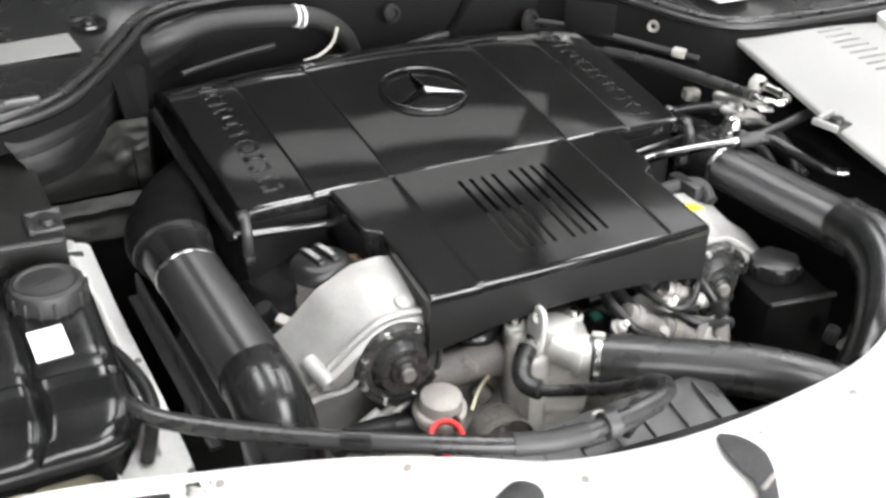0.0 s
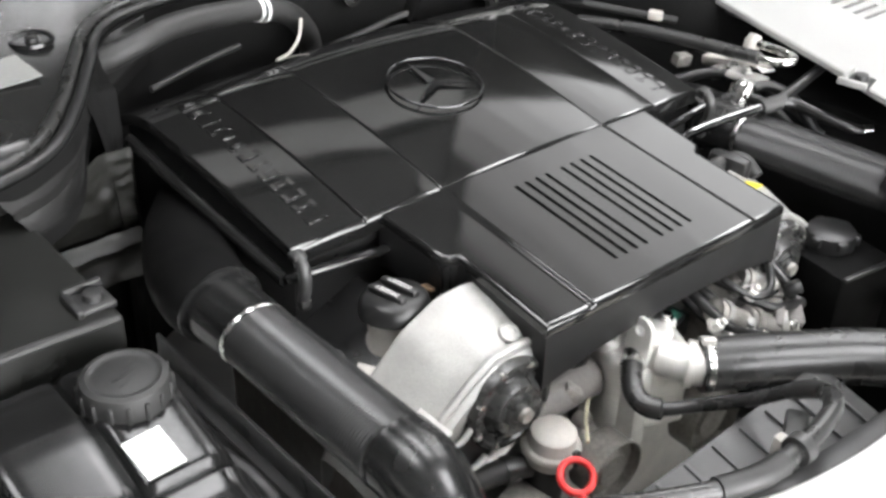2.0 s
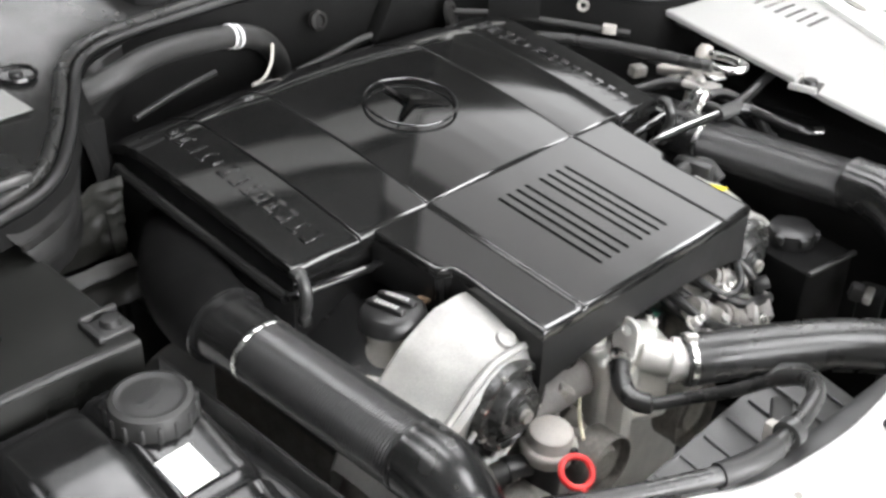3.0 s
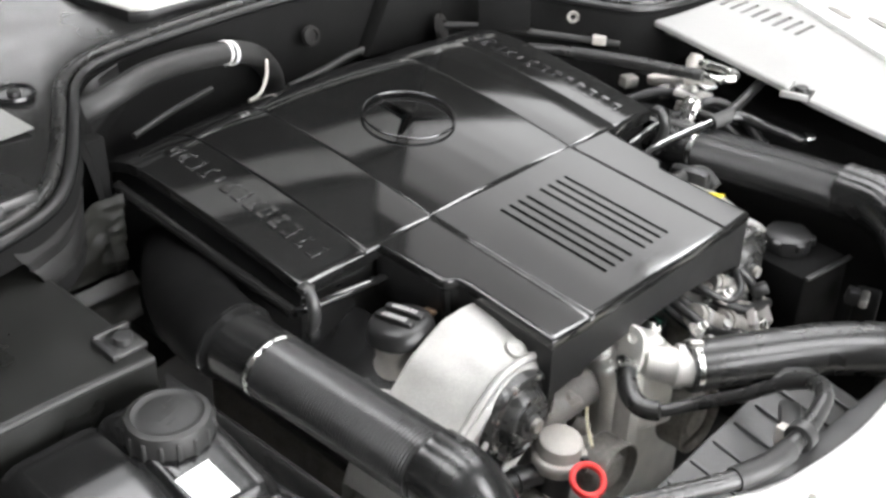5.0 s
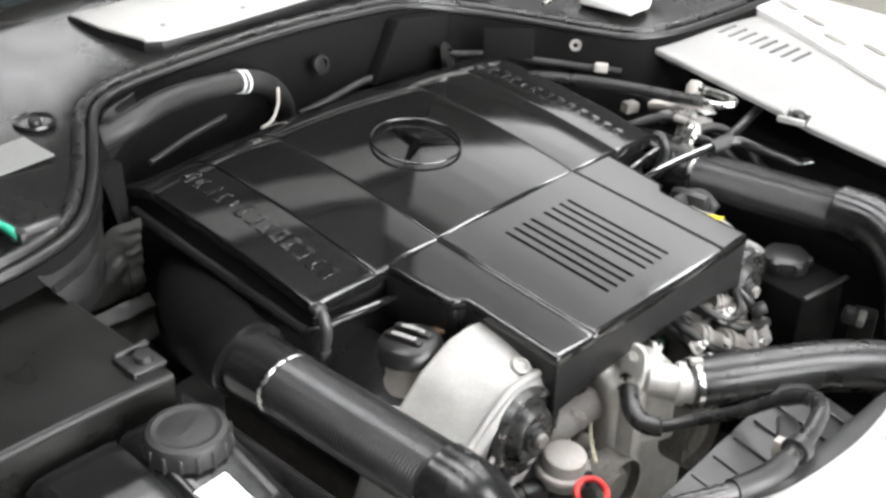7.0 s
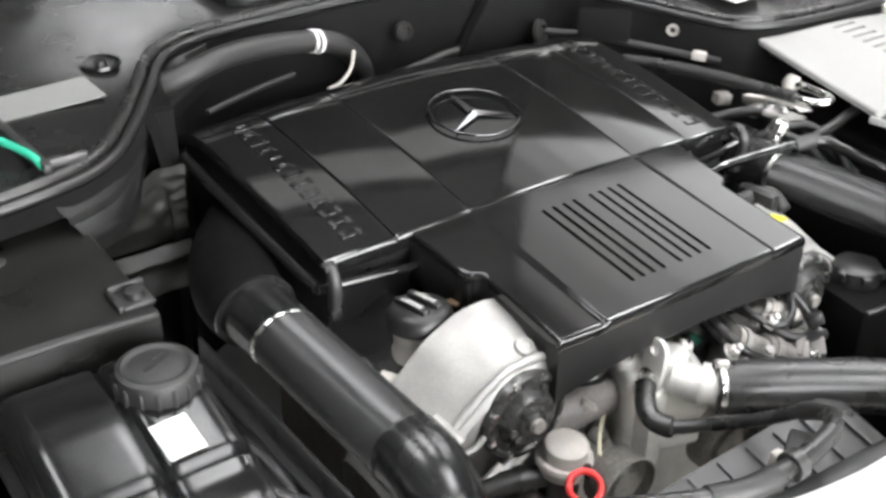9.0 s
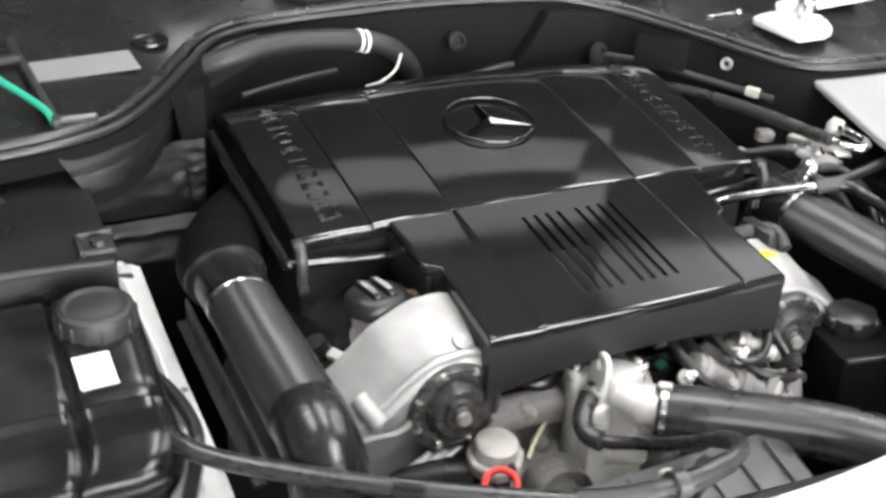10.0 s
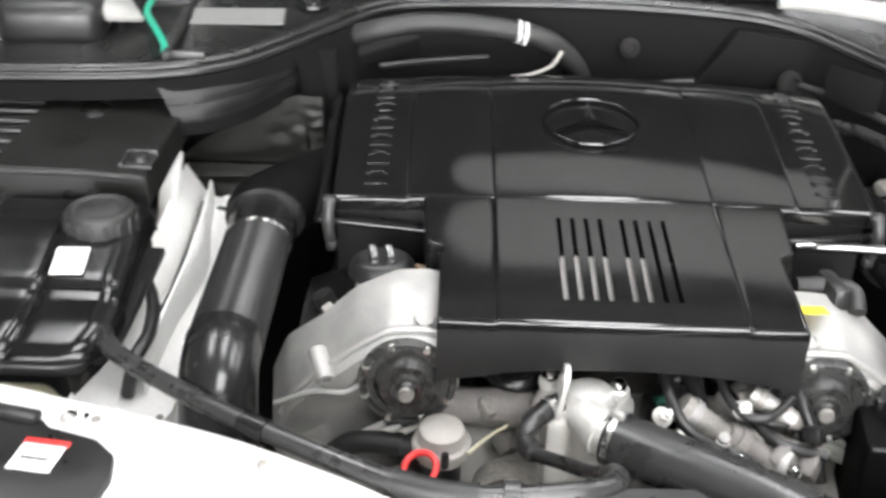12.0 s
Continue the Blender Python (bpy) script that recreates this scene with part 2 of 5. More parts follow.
# ---- workshop ----
FZ, CZ = -0.95, 2.35
ground = part("floor", box((8.4, 8.4, 0.1), (0.35, 0.5, FZ - 0.05)), FLOOR, smooth=0)
tagged(ground, "pale smooth workshop floor under the car", "floor", kind="structure")
for nm, size, at in (("wall_north", (7.7, 0.1, 3.4), (0.35, 4.55, 0.7)), ("wall_south", (7.7, 0.1, 3.4), (0.35, -3.55, 0.7)), ("wall_west", (0.1, 8.0, 3.4), (-3.55, 0.5, 0.7)), ("wall_east", (0.1, 8.0, 3.4), (4.25, 0.5, 0.7))):
    tagged(part(nm, box(size, at), WALL, smooth=0), "plain grey workshop wall", "wall", kind="structure")
win = thing("window_1", "wide bright workshop door behind the camera", "window", kind="structure", at=(0, -3.5, 0.7))
part("window_pane", box((4.0, 0.02, 2.2), (0, 0.02, 0)), DOOR, win)
part("window_frame", box((0.06, 0.04, 2.2), (0, 0.04, 0)), WALL, win)
tagged(part("ceiling", box((8.4, 8.4, 0.1), (0.35, 0.5, CZ + 0.06)), WALL, smooth=0), "plain grey workshop ceiling", "ceiling", kind="structure")


def ceiling_light(x, y):
    ob = thing("ceiling_light", "long white ceiling light with a glowing diffuser", "lamp", "ceiling lights", at=(x, y, CZ))
    bm = bmesh.new()
    for sx in (-1, 1):
        box((0.03, 1.66, 0.05), (sx * 0.265, 0, -0.025), bm=bm)
        box((0.5, 0.03, 0.05), (0, sx * 0.815, -0.025), bm=bm)
    part("frame", bm, WALL, ob)
    part("diffuser", box((0.498, 1.598, 0.02), (0, 0, -0.03)), LIGHT, ob)
    return ob


# unseen glowing panel, added for the cover's bright far-side reflection
sky = thing("added_glow_panel", "added unseen overhead panel of six glowing panes, weaker towards one end", "skylight", kind="structure", at=(2.85, 1.70, CZ))
for i, glass in enumerate(GRADED_PANES):
    part("window_pane", box((0.375, 1.44, 0.012), (-0.975 + 0.39 * i, 0, -0.012)), glass, sky)
for dy in (-0.735, 0.735):
    part("window_frame", box((2.4, 0.03, 0.03), (0, dy, -0.016)), WALL, sky)
first = ceiling_light(-1.1, 0.45)
for x, y, rz in ((0.25, 0.45, 0), (1.6, 0.25, 0), (2.95, 0.45, 0), (0.35, -2.05, 0), (0.95, -2.05, 0)):
    copy_thing(first, pose(x, y, CZ, 0, 0, rz))
# shortened extra light, unseen, added to put a sheen on the cowl
copy_thing(first, pose(1.15, 2.85, CZ, 0, 0, 90) @ Matrix.Diagonal((1, 0.62, 1, 1)))

# ---- car body round the bay ----
# open bonnet standing behind the engine; pale band below its felt pad added as reflector
hood = thing("bonnet", "white car bonnet standing open, felt-lined with an added reflector band", "bonnet", at=(0, 0.85, 0.24))
hood.rotation_euler = (radians(90), 0, 0)
part("outer_skin", box((1.24, 1.01, 0.02), (0, 0.52, -0.03), bevel=0.008), PAINT, hood)
part("inner_frame", box((1.20, 0.98, 0.03), (0, 0.51, -0.004), bevel=0.012), FELT, hood, "black inner frame")
part("felt_pad", box((1.1, 0.50, 0.014), (0, 0.735, 0.018), bevel=0.005), PAD, hood, "grey felt sound pad")
# unseen band, outlined to give the engine cover its bright reflected zone
out = [(0.57, 0.255), (0.57, 0.415), (-0.07, 0.415), (-0.15, 0.40), (-0.19, 0.37), (-0.20, 0.33), (-0.18, 0.28), (-0.13, 0.255)]
part("reflector_band", prism(out, 0.011, 0.021, 0.003), BAND, hood, "added pale reflector band below the felt pad")
for x in (-0.57, 0.57):
    part("hinge_arm", box((0.02, 0.2, 0.03), (x, -0.05, -0.01), bevel=0.004), PAINT, hood)

ws = part("windscreen", field([-0.7 + 0.14 * i for i in range(11)], [0, 0.5, 1.0], lambda u, v: (u, 0.93 + 0.62 * v - 0.18 * u * u, 0.14 + 0.5 * v), lambda u, v: 0.006), GLASS)
tagged(ws, "dark windscreen glass behind the cowl", "windscreen")
rf = part("roof", box((1.4, 1.2, 0.03), (0, 2.2, 0.625), bevel=0.01), PAINT)
tagged(rf, "white car roof above the windscreen", "car roof")

# ---- front crossmember ----
EDGE = [(-0.80, -0.085, 0.0), (-0.57, -0.113, 0.0), (-0.47, -0.138, 0.0), (-0.34, -0.178, 0.0), (-0.25, -0.205, -0.012), (-0.18, -0.226, -0.026), (-0.12, -0.24, -0.03), (-0.03, -0.247, -0.034), (0.08, -0.237, -0.04), (0.2, -0.215, -0.045), (0.29, -0.17, -0.045), (0.335, -0.12, -0.035), (0.36, -0.07, -0.02)]
edge = spline(EDGE, 6)
bm = bmesh.new()
rows = []
for p in edge:
    d = 0.30 if p.x < 0.2 else 0.30 + (p.x - 0.2) * 1.2
    ring = [(p.x, p.y + 0.012, p.z - 0.05), (p.x, p.y + 0.004, p.z - 0.012), (p.x, p.y + 0.001, p.z - 0.003), (p.x, p.y - 0.003, p.z), (p.x, p.y - 0.02, p.z + 0.001), (p.x * 1.1, p.y - d * 0.5, p.z - 0.005), (p.x * 1.2, p.y - d * 0.85, p.z - 0.02), (p.x * 1.25, p.y - d, p.z - 0.06), (p.x * 1.25, p.y - d - 0.03, p.z - 0.4)]
    rows.append([bm.verts.new(q) for q in ring])
for a, b in zip(rows, rows[1:]):
    for i in range(len(a) - 1):
        bm.faces.new((a[i], b[i], b[i + 1], a[i + 1]))
cross = part("front_panel", bm, PAINT)
tagged(cross, "white painted front crossmember over the radiator", "body panel")
for x, y in ((-0.30, -0.215), (-0.16, -0.262), (0.02, -0.27), (0.14, -0.262), (-0.44, -0.168)):
    part("screw", lathe([(0.0045, 0), (0.004, 0.002), (0, 0.0022)], pose(x, y, 0.001 if x < -0.28 else (-0.028 if x < 0 else -0.038)), 12), DUST, cross)


def catch(x, y, z, rz, outline, fold):
    ob = thing("bonnet_catch", "dull grey metal bonnet catch leaf on the front panel", "catch", "bonnet catches", at=(x, y, z))
    ob.rotation_euler = (0, 0, radians(rz))
    out = [Vector((*q, 0)) for q in outline]
    loop = spline([out[-1], *out, out[0], out[1]], 4)[4:-4]
    part("leaf", prism([(q.x, q.y) for q in loop[:-1]], 0, 0.005, 0.0012), GUN, ob)
    part("fold", box((0.024, 0.004, 0.003), fold, (0, 0, 24), 0.001), DUST, ob)
    return ob


LEAF = [(0.0, 0.02), (0.016, 0.008), (0.022, -0.016), (0.011, -0.042), (-0.009, -0.072), (-0.022, -0.10), (-0.042, -0.092), (-0.024, -0.063), (-0.012, -0.042), (-0.011, -0.018), (-0.008, 0.005)]
catch(-0.024, -0.285, -0.030, 0, LEAF, (-0.002, -0.048, 0.0055))
TONGUE = [(0.017, 0.0), (0.012, 0.012), (0.0, 0.017), (-0.012, 0.012), (-0.017, 0.0), (-0.013, -0.03), (-0.016, -0.07), (0.016, -0.07), (0.013, -0.03)]
catch(-0.226, -0.272, -0.014, -72, TONGUE, (0, -0.035, 0.0055))
pc = thing("panel_clip", "small bright metal spring clip on the front panel", "clip")
part("leaf", box((0.020, 0.010, 0.002), (-0.456, -0.166, 0.003), (0, 0, -12), 0.0008), STEEL, pc)
part("tongue", box((0.006, 0.016, 0.006), (-0.452, -0.168, 0.005), (20, 0, 10), 0.0015), STEEL, pc)
part("barb", box((0.008, 0.006, 0.008), (-0.463, -0.170, 0.004), (0, 30, 20), 0.0015), ALUD, pc)

# headlamp cover, black, with a warning sticker
lamp_box = thing("headlamp_cover", "black plastic headlamp cover set in the white front panel", "cover")
out = [(-0.72, -0.155), (-0.56, -0.163), (-0.545, -0.158), (-0.478, -0.176), (-0.472, -0.184), (-0.43, -0.198), (-0.412, -0.216), (-0.408, -0.24), (-0.42, -0.30), (-0.72, -0.30)]
part("plate", prism(out, -0.01, 0.007, 0.003), BLACK, lamp_box)
part("ridge", box((0.06, 0.012, 0.008), (-0.51, -0.172, 0.010), (0, 0, -14), 0.002), BLACK, lamp_box)
part("sticker", box((0.034, 0.034, 0.001), (-0.468, -0.222, 0.0075), (0, 0, -8)), PAPER, lamp_box, "white and red warning sticker")
part("sticker_border", box((0.036, 0.006, 0.001), (-0.465, -0.207, 0.0082), (0, 0, -8)), RED, lamp_box)
part("print", box((0.022, 0.003, 0.0006), (-0.469, -0.226, 0.0083), (0, 0, -8)), INK, lamp_box)

# ---- side trims ----
def inner_r(y):
    return float(np.interp(y, [-0.34, -0.2, -0.08, 0.0, 0.07, 0.11, 0.37, 0.45], [0.40, 0.385, 0.387, 0.404, 0.418, 0.432, 0.500, 0.523]))


def side_trim(left):
    s = -1 if left else 1
    ob = thing("side_trim", "dark grained plastic trim over the inner wing, with slots" if left else "plastic trim over the inner wing, coloured pale for bright light, with slots", "trim panel", "side trims")
    y0, y1 = (0.177, 0.40) if left else (-0.34, 0.46)
    slots = [(0.205 + 0.0285 * i if left else 0.185 + 0.0195 * i) for i in range(8 if left else 9)]
    wide = 0.0035
    vs = sorted({*lines(y0, y1, 14), *[q for c in slots for q in (c - wide, c + wide)]})
    us = sorted({*lines(0, 1, 10, 0.012), *((0.50, 0.85) if left else (0.40, 0.56))})

    def xy(u, v):
        a = 0.481 if left else inner_r(v)
        return s * (a + (0.80 - a) * u)

    def f(u, v):
        z = 0.052 if left else 0.036 + 0.02 * (v > 0) * v
        z += 0.006 * math.sin(math.pi * min(1, u * 1.2))
        return (xy(u, v), v, z - rim(u, 0, 1, 0.012, 0.003) - rim(v, y0, y1))

    def skip(u, v):
        for c in slots:
            if abs(v - c) < wide:
                return 0.50 < u < 0.85 if left else 0.40 < u < 0.56
        return False

    # far side takes the brightened colour, near side the plain dark one
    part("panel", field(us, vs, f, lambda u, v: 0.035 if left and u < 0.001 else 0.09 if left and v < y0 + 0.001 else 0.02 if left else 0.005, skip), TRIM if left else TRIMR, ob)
    part("underlay", box((0.3, y1 - y0 - 0.02, 0.004), (s * 0.66, (y0 + y1) / 2, 0.022)), BLACK, ob)
    return ob


lt = side_trim(True)
part("front_lip", tube([(-0.80, 0.176, 0.052), (-0.65, 0.176, 0.0535), (-0.55, 0.176, 0.053), (-0.484, 0.176, 0.050)], 0.0032, segs=12), GREYRUB, lt)
part("recess", lathe([(0.010, 0), (0.008, 0.001), (0, 0.001)], pose(-0.575, 0.325, 0.0575), 18), INK, lt)
for i in range(8):
    part("slot_rib", box((0.11, 0.005, 0.004), (-0.697, 0.212 + 0.0285 * i, 0.0575), (0, 0, 0), 0.0015, 1), SHROUD, lt, "paler raised rib along the slot edge")
rt = side_trim(False)
# raised clip pockets at the trims' inner corners
for par, x, y, z, rz in ((lt, -0.494, 0.205, 0.054, 0), (rt, 0.424, 0.084, 0.0385, 14)):
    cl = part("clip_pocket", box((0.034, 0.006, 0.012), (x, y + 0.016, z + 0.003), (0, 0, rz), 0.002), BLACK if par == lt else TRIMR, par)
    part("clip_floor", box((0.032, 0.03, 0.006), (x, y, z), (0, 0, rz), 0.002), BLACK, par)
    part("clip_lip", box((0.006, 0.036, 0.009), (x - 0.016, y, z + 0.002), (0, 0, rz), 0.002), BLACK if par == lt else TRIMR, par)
    part("clip_knob", lathe([(0.009, 0), (0.008, 0.006), (0, 0.007)], pose(x + 0.002, y, z + 0.003), 20), BLACK, par)

for s in (-1, 1):
    w = part("wing", field([0, 0.25, 0.5, 0.75, 1.0], [-0.75 + 0.1 * i for i in range(20)], lambda u, v: (s * (0.80 + 0.14 * u - 0.05 * max(0, -v) * u), v, 0.045 + 0.03 * math.sin(u * 1.6) - 0.06 * u * u), lambda u, v: 0.5), PAINT)
    tagged(w, "white painted front wing of the car", "wing", "front wings")
    if s > 0:
        def out_r(y):
            return float(np.interp(y, [-0.34, 0.04, 0.271, 0.46], [0.43, 0.590, 0.715, 0.79]))

        fl = part("flange", field([0, 0.04, 0.1, 0.4, 0.7, 1.0], [-0.34 + 0.05 * i for i in range(17)], lambda u, v: (out_r(v) + (0.84 - out_r(v)) * u, v, 0.052 + 0.02 * max(0, v) - 0.003 * (u < 0.02)), lambda u, v: 0.014), PAINT, w)
        for x, y in ((0.668, 0.111), (0.663, 0.172), (0.715, 0.235), (0.75, 0.30)):
            o = [(0.016 * math.cos(a) + (0.012 if math.cos(a) > 0 else -0.012), 0.007 * math.sin(a)) for a in (2 * math.pi * i / 20 for i in range(20))]
            part("oval_hole", prism(o, 0, 0.0015, 0, pose(x + 0.03, y, 0.0525 + 0.02 * y, 1, 0, 62)), DUST, fl)

# ---- cowl and firewall ----
SEAL = [(-0.80, 0.352, 0.095), (-0.6, 0.356, 0.098), (-0.5, 0.368, 0.1), (-0.44, 0.40, 0.1), (-0.385, 0.47, 0.1), (-0.335, 0.55, 0.1), (-0.285, 0.625, 0.1), (-0.22, 0.658, 0.102), (-0.1, 0.668, 0.105), (0.05, 0.672, 0.105), (0.2, 0.665, 0.1), (0.29, 0.655, 0.09), (0.36, 0.61, 0.076), (0.42, 0.52, 0.068), (0.455, 0.44, 0.064), (0.49, 0.385, 0.062), (0.56, 0.36, 0.062), (0.68, 0.35, 0.062), (0.82, 0.345, 0.062)]
path = spline(SEAL, 8)
seal = thing("cowl_seal", "long black rubber bonnet seal along the cowl edge", "rubber seal")


def ribbon(offs, material, name, parent, label="", lo=0, hi=None):
    """A strip swept along the seal; offs: (outwards, up) pairs."""
    bm = bmesh.new()
    rows = []
    pts = path[lo:hi]
    for i, p in enumerate(pts):
        t = (pts[min(i + 1, len(pts) - 1)] - pts[max(i - 1, 0)])
        n = Vector((-t.y, t.x, 0)).normalized()
        rows.append([bm.verts.new(p + n * o(i / len(pts)) + Vector((0, 0, u(i / len(pts))))) if callable(o) else bm.verts.new(p + n * o + Vector((0, 0, u))) for o, u in offs])
    for a, b in zip(rows, rows[1:]):
        for k in range(len(offs) - 1):
            bm.faces.new((a[k], b[k], b[k + 1], a[k + 1]))
    return part(name, bm, material, parent, label)


arc = lambda cx, cz, r, a0, a1, n: [(cx + r * math.cos(radians(a0 + (a1 - a0) * i / n)), cz + r * math.sin(radians(a0 + (a1 - a0) * i / n))) for i in range(n + 1)]
ribbon(arc(-0.010, -0.004, 0.006, 200, -20, 9), RUBBER, "inner_lip", seal)
ribbon(arc(0.004, 0.0, 0.0075, 200, -20, 10), SEALM, "outer_lip", seal)
ribbon([(-0.017, -0.03), (-0.0165, -0.008), (-0.004, -0.007), (0.012, -0.006), (0.014, -0.02)], CLOTH, "base_strip", seal)
fire = ribbon([(-0.017, -0.012), (-0.022, -0.03), (-0.03, -0.075), (-0.034, -0.16), (-0.03, -0.45)], CLOTH, "firewall", None, lo=33)
tagged(fire, "dark felt-covered firewall behind the engine", "firewall", kind="structure")
# cowl panel behind the seal
bm = bmesh.new()
rows = []
for i, p in enumerate(path):
    t = path[min(i + 1, len(path) - 1)] - path[max(i - 1, 0)]
    n = Vector((-t.y, t.x, 0)).normalized()
    q = p + n * 0.012
    far = Vector((p.x * 1.05, 0.98, 0.127))
    rows.append([bm.verts.new(q + Vector((0, 0, -0.02))), bm.verts.new(q + Vector((0, 0, -0.002)))] + [bm.verts.new(q.lerp(far, k / 6)) for k in (0.3, 1, 2, 3, 4, 5, 6)])
for a, b in zip(rows, rows[1:]):
    for k in range(len(a) - 1):
        bm.faces.new((a[k], b[k], b[k + 1], a[k + 1]))
cowl = part("scuttle_tray", bm, COWL)
tagged(cowl, "dark plastic cowl panel below the windscreen", "cowl panel")
part("sticker", box((0.118, 0.058, 0.0012), (-0.446, 0.545, 0.1085), (3, 0, 4)), GREYPAPER, cowl, "worn grey paper sticker")
part("screw_recess", lathe([(0.0, 0.0), (0.018, 0.0005), (0.020, 0.003), (0.023, 0.0035), (0.024, 0)], pose(-0.357, 0.612, 0.1065), 28), GLOSS, cowl)
part("screw_head", lathe([(0.008, 0), (0.007, 0.004), (0, 0.005)], pose(-0.357, 0.612, 0.1065), 20), BLACK, cowl)
raised = thing("cowl_cover", "pale raised cover plate on the cowl with dark edges", "cover")
out = [(-0.165, 0.86), (-0.162, 0.79), (-0.146, 0.706), (-0.125, 0.692), (-0.036, 0.690), (0.10, 0.694), (0.30, 0.70), (0.36, 0.86)]
part("top_plate", prism(out, 0.122, 0.127, 0.002), SILVER, raised)
part("foam_edge", prism([(x, y + 0.006) for x, y in out], 0.104, 0.122, 0.002), BLACK, raised)
for x, y in ((-0.10, 0.735), (0.02, 0.72), (0.14, 0.72)):
    part("rivet", lathe([(0.004, 0), (0.003, 0.0015), (0, 0.002)], pose(x, y, 0.127), 12), DUST, raised)
wiper = thing("wiper_arm", "black wiper arm resting on the cowl", "wiper")
part("arm", tube([(-0.66, 0.86, 0.160), (-0.55, 0.88, 0.164), (-0.44, 0.895, 0.168), (-0.34, 0.91, 0.172)], 0.011, flat=0.6), BLACK, wiper)
part("pivot", lathe([(0, 0), (0.024, 0), (0.022, 0.03), (0.012, 0.04), (0, 0.04)], pose(-0.345, 0.915, 0.145), 24), BLACK, wiper)
part("grille", box((0.36, 0.09, 0.016), (-0.50, 0.925, 0.142), (12, 0, 0), 0.004), BLACK, wiper)

# ---- bay sides and bottom ----
bay = part("undertray", box((1.7, 1.7, 0.02), (0, 0.3, -0.52)), GREYRUB)
tagged(bay, "dark dirty undertray below the engine", "undertray", kind="structure")


def inner_wing(s):
    ys = [-0.2 + 0.048 * i for i in range(14)]
    steep = [(0.795, -0.005), (0.62, -0.012), (0.50, -0.024), (0.477, -0.026), (0.470, -0.03), (0.458, -0.09), (0.430, -0.19), (0.424, -0.21), (0.42, -0.3), (0.44, -0.52)]
    shelf = [(0.60, -0.2), (0.51, -0.16), (0.500, -0.05), (0.488, -0.07), (0.475, -0.094), (0.434, -0.102), (0.425, -0.107), (0.422, -0.13), (0.42, -0.3), (0.44, -0.52)]
    prof = shelf if s < 0 else steep
    bm = bmesh.new()
    rows = [[bm.verts.new((s * (x + (0.015 if y < -0.05 else 0) * (x < 0.47)), y, z + 0.004 * math.sin(18 * y))) for x, z in prof] for y in ys]
    for a, b in zip(rows, rows[1:]):
        for k in range(len(steep) - 1):
            bm.faces.new((a[k], b[k], b[k + 1], a[k + 1]))
    ob = part("inner_wing", bm, PAINTD if s < 0 else CLOTH)
    tagged(ob, "white painted inner wing beside the engine" if s < 0 else "dark felt-lined inner wing beside the engine", "inner wing", "inner wings")
    return ob


iw = inner_wing(-1)
inner_wing(1)
for y, x in ((-0.07, -0.436), (-0.03, -0.431), (0.16, -0.432)):
    part("plug", lathe([(0.004, 0), (0.003, 0.002), (0, 0.002)], pose(x, y, -0.1005, 0, 8, 0), 12), DUST, iw)
# bulged white flange standing on the shelf; a dark strip stands for the shaded gap beside it
def bulge(u, v):
    inner = float(np.interp(v, [0.0, 0.10, 0.20, 0.30, 0.41], [-0.458, -0.455, -0.455, -0.460, -0.468]))
    outer = float(np.interp(v, [0.0, 0.12, 0.20, 0.235, 0.27, 0.34, 0.41], [-0.451, -0.449, -0.444, -0.4415, -0.443, -0.456, -0.463]))
    low = float(np.interp(u, [0, 0.25, 0.5, 0.75, 1], [0, 0.001, 0.006, 0.017, 0.036]))
    return (inner + (outer - inner) * u ** 0.8, v, -0.062 - low)


part("bulged_flange", field([i / 12 for i in range(13)], [0.01 * i for i in range(42)], bulge, lambda u, v: 0.006), PAINTD, iw)
part("fold_line", tube([(-0.4530, 0.05, -0.0605), (-0.4520, 0.16, -0.0605), (-0.4535, 0.26, -0.0605), (-0.459, 0.33, -0.0605)], 0.0022, segs=10), PAINTD, iw)
part("slot", tube([(-0.478, 0.40, -0.089), (-0.472, 0.323, -0.089), (-0.469, 0.195, -0.089), (-0.473, 0.05, -0.089)], lambda s: 0.0032 - 0.002 * s, segs=10), INK, iw)
fl = thing("wing_flange", "grey metal flange with oval holes beside the intake hose", "flange")
part("web", box((0.004, 0.30, 0.028), (-0.392, 0.16, -0.101), (0, 0, 1), 0.0012), PRIMER, fl)
part("foot", box((0.014, 0.30, 0.004), (-0.398, 0.16, -0.117), (0, 0, 1), 0.0012), PRIMER, fl)
for y in (0.24, 0.15, 0.06):
    part("slot", lathe([(0.008, 0), (0.007, 0.001), (0, 0.001)], pose(-0.3945, y, -0.101, 0, -90, 0) @ Matrix.Diagonal((1.2, 0.8, 1.0, 1.0)), 18), INK, fl)

bh0 = part("bulkhead", box((0.425, 0.02, 0.59), (-0.5275, 0.515, -0.215), bevel=0.004), CLOTH)
tagged(bh0, "dark bulkhead behind the insulation mat", "bulkhead", kind="structure")
# insulation mat behind the left trim: a flat sheet, crumpled towards the air box, with a fold along its foot
def crinkle(u, v):
    x = -0.515 + 0.185 * u
    top = -0.055 + 0.09 * min(1, u * 1.25) ** 0.8
    y = 0.458 + 0.012 * v
    z = top + (-0.058 - top) * v
    rough = max(0, (u - 0.55) / 0.45)
    w = 0.004 * noise.noise((u * 3, v * 2, 1)) + rough * (0.006 * noise.noise((u * 9, v * 5, 4)) + 0.003 * noise.noise((u * 22, v * 12, 7)))
    return (x, y - w, z)


def foot(u, v):
    x = -0.515 + 0.185 * u
    w = 0.003 * noise.noise((u * 8, v * 3, 2)) + 0.010 * math.exp(-((v - 0.25) / 0.16) ** 2)
    return (x, 0.462 - 0.012 * v - w, -0.062 - 0.05 * v)


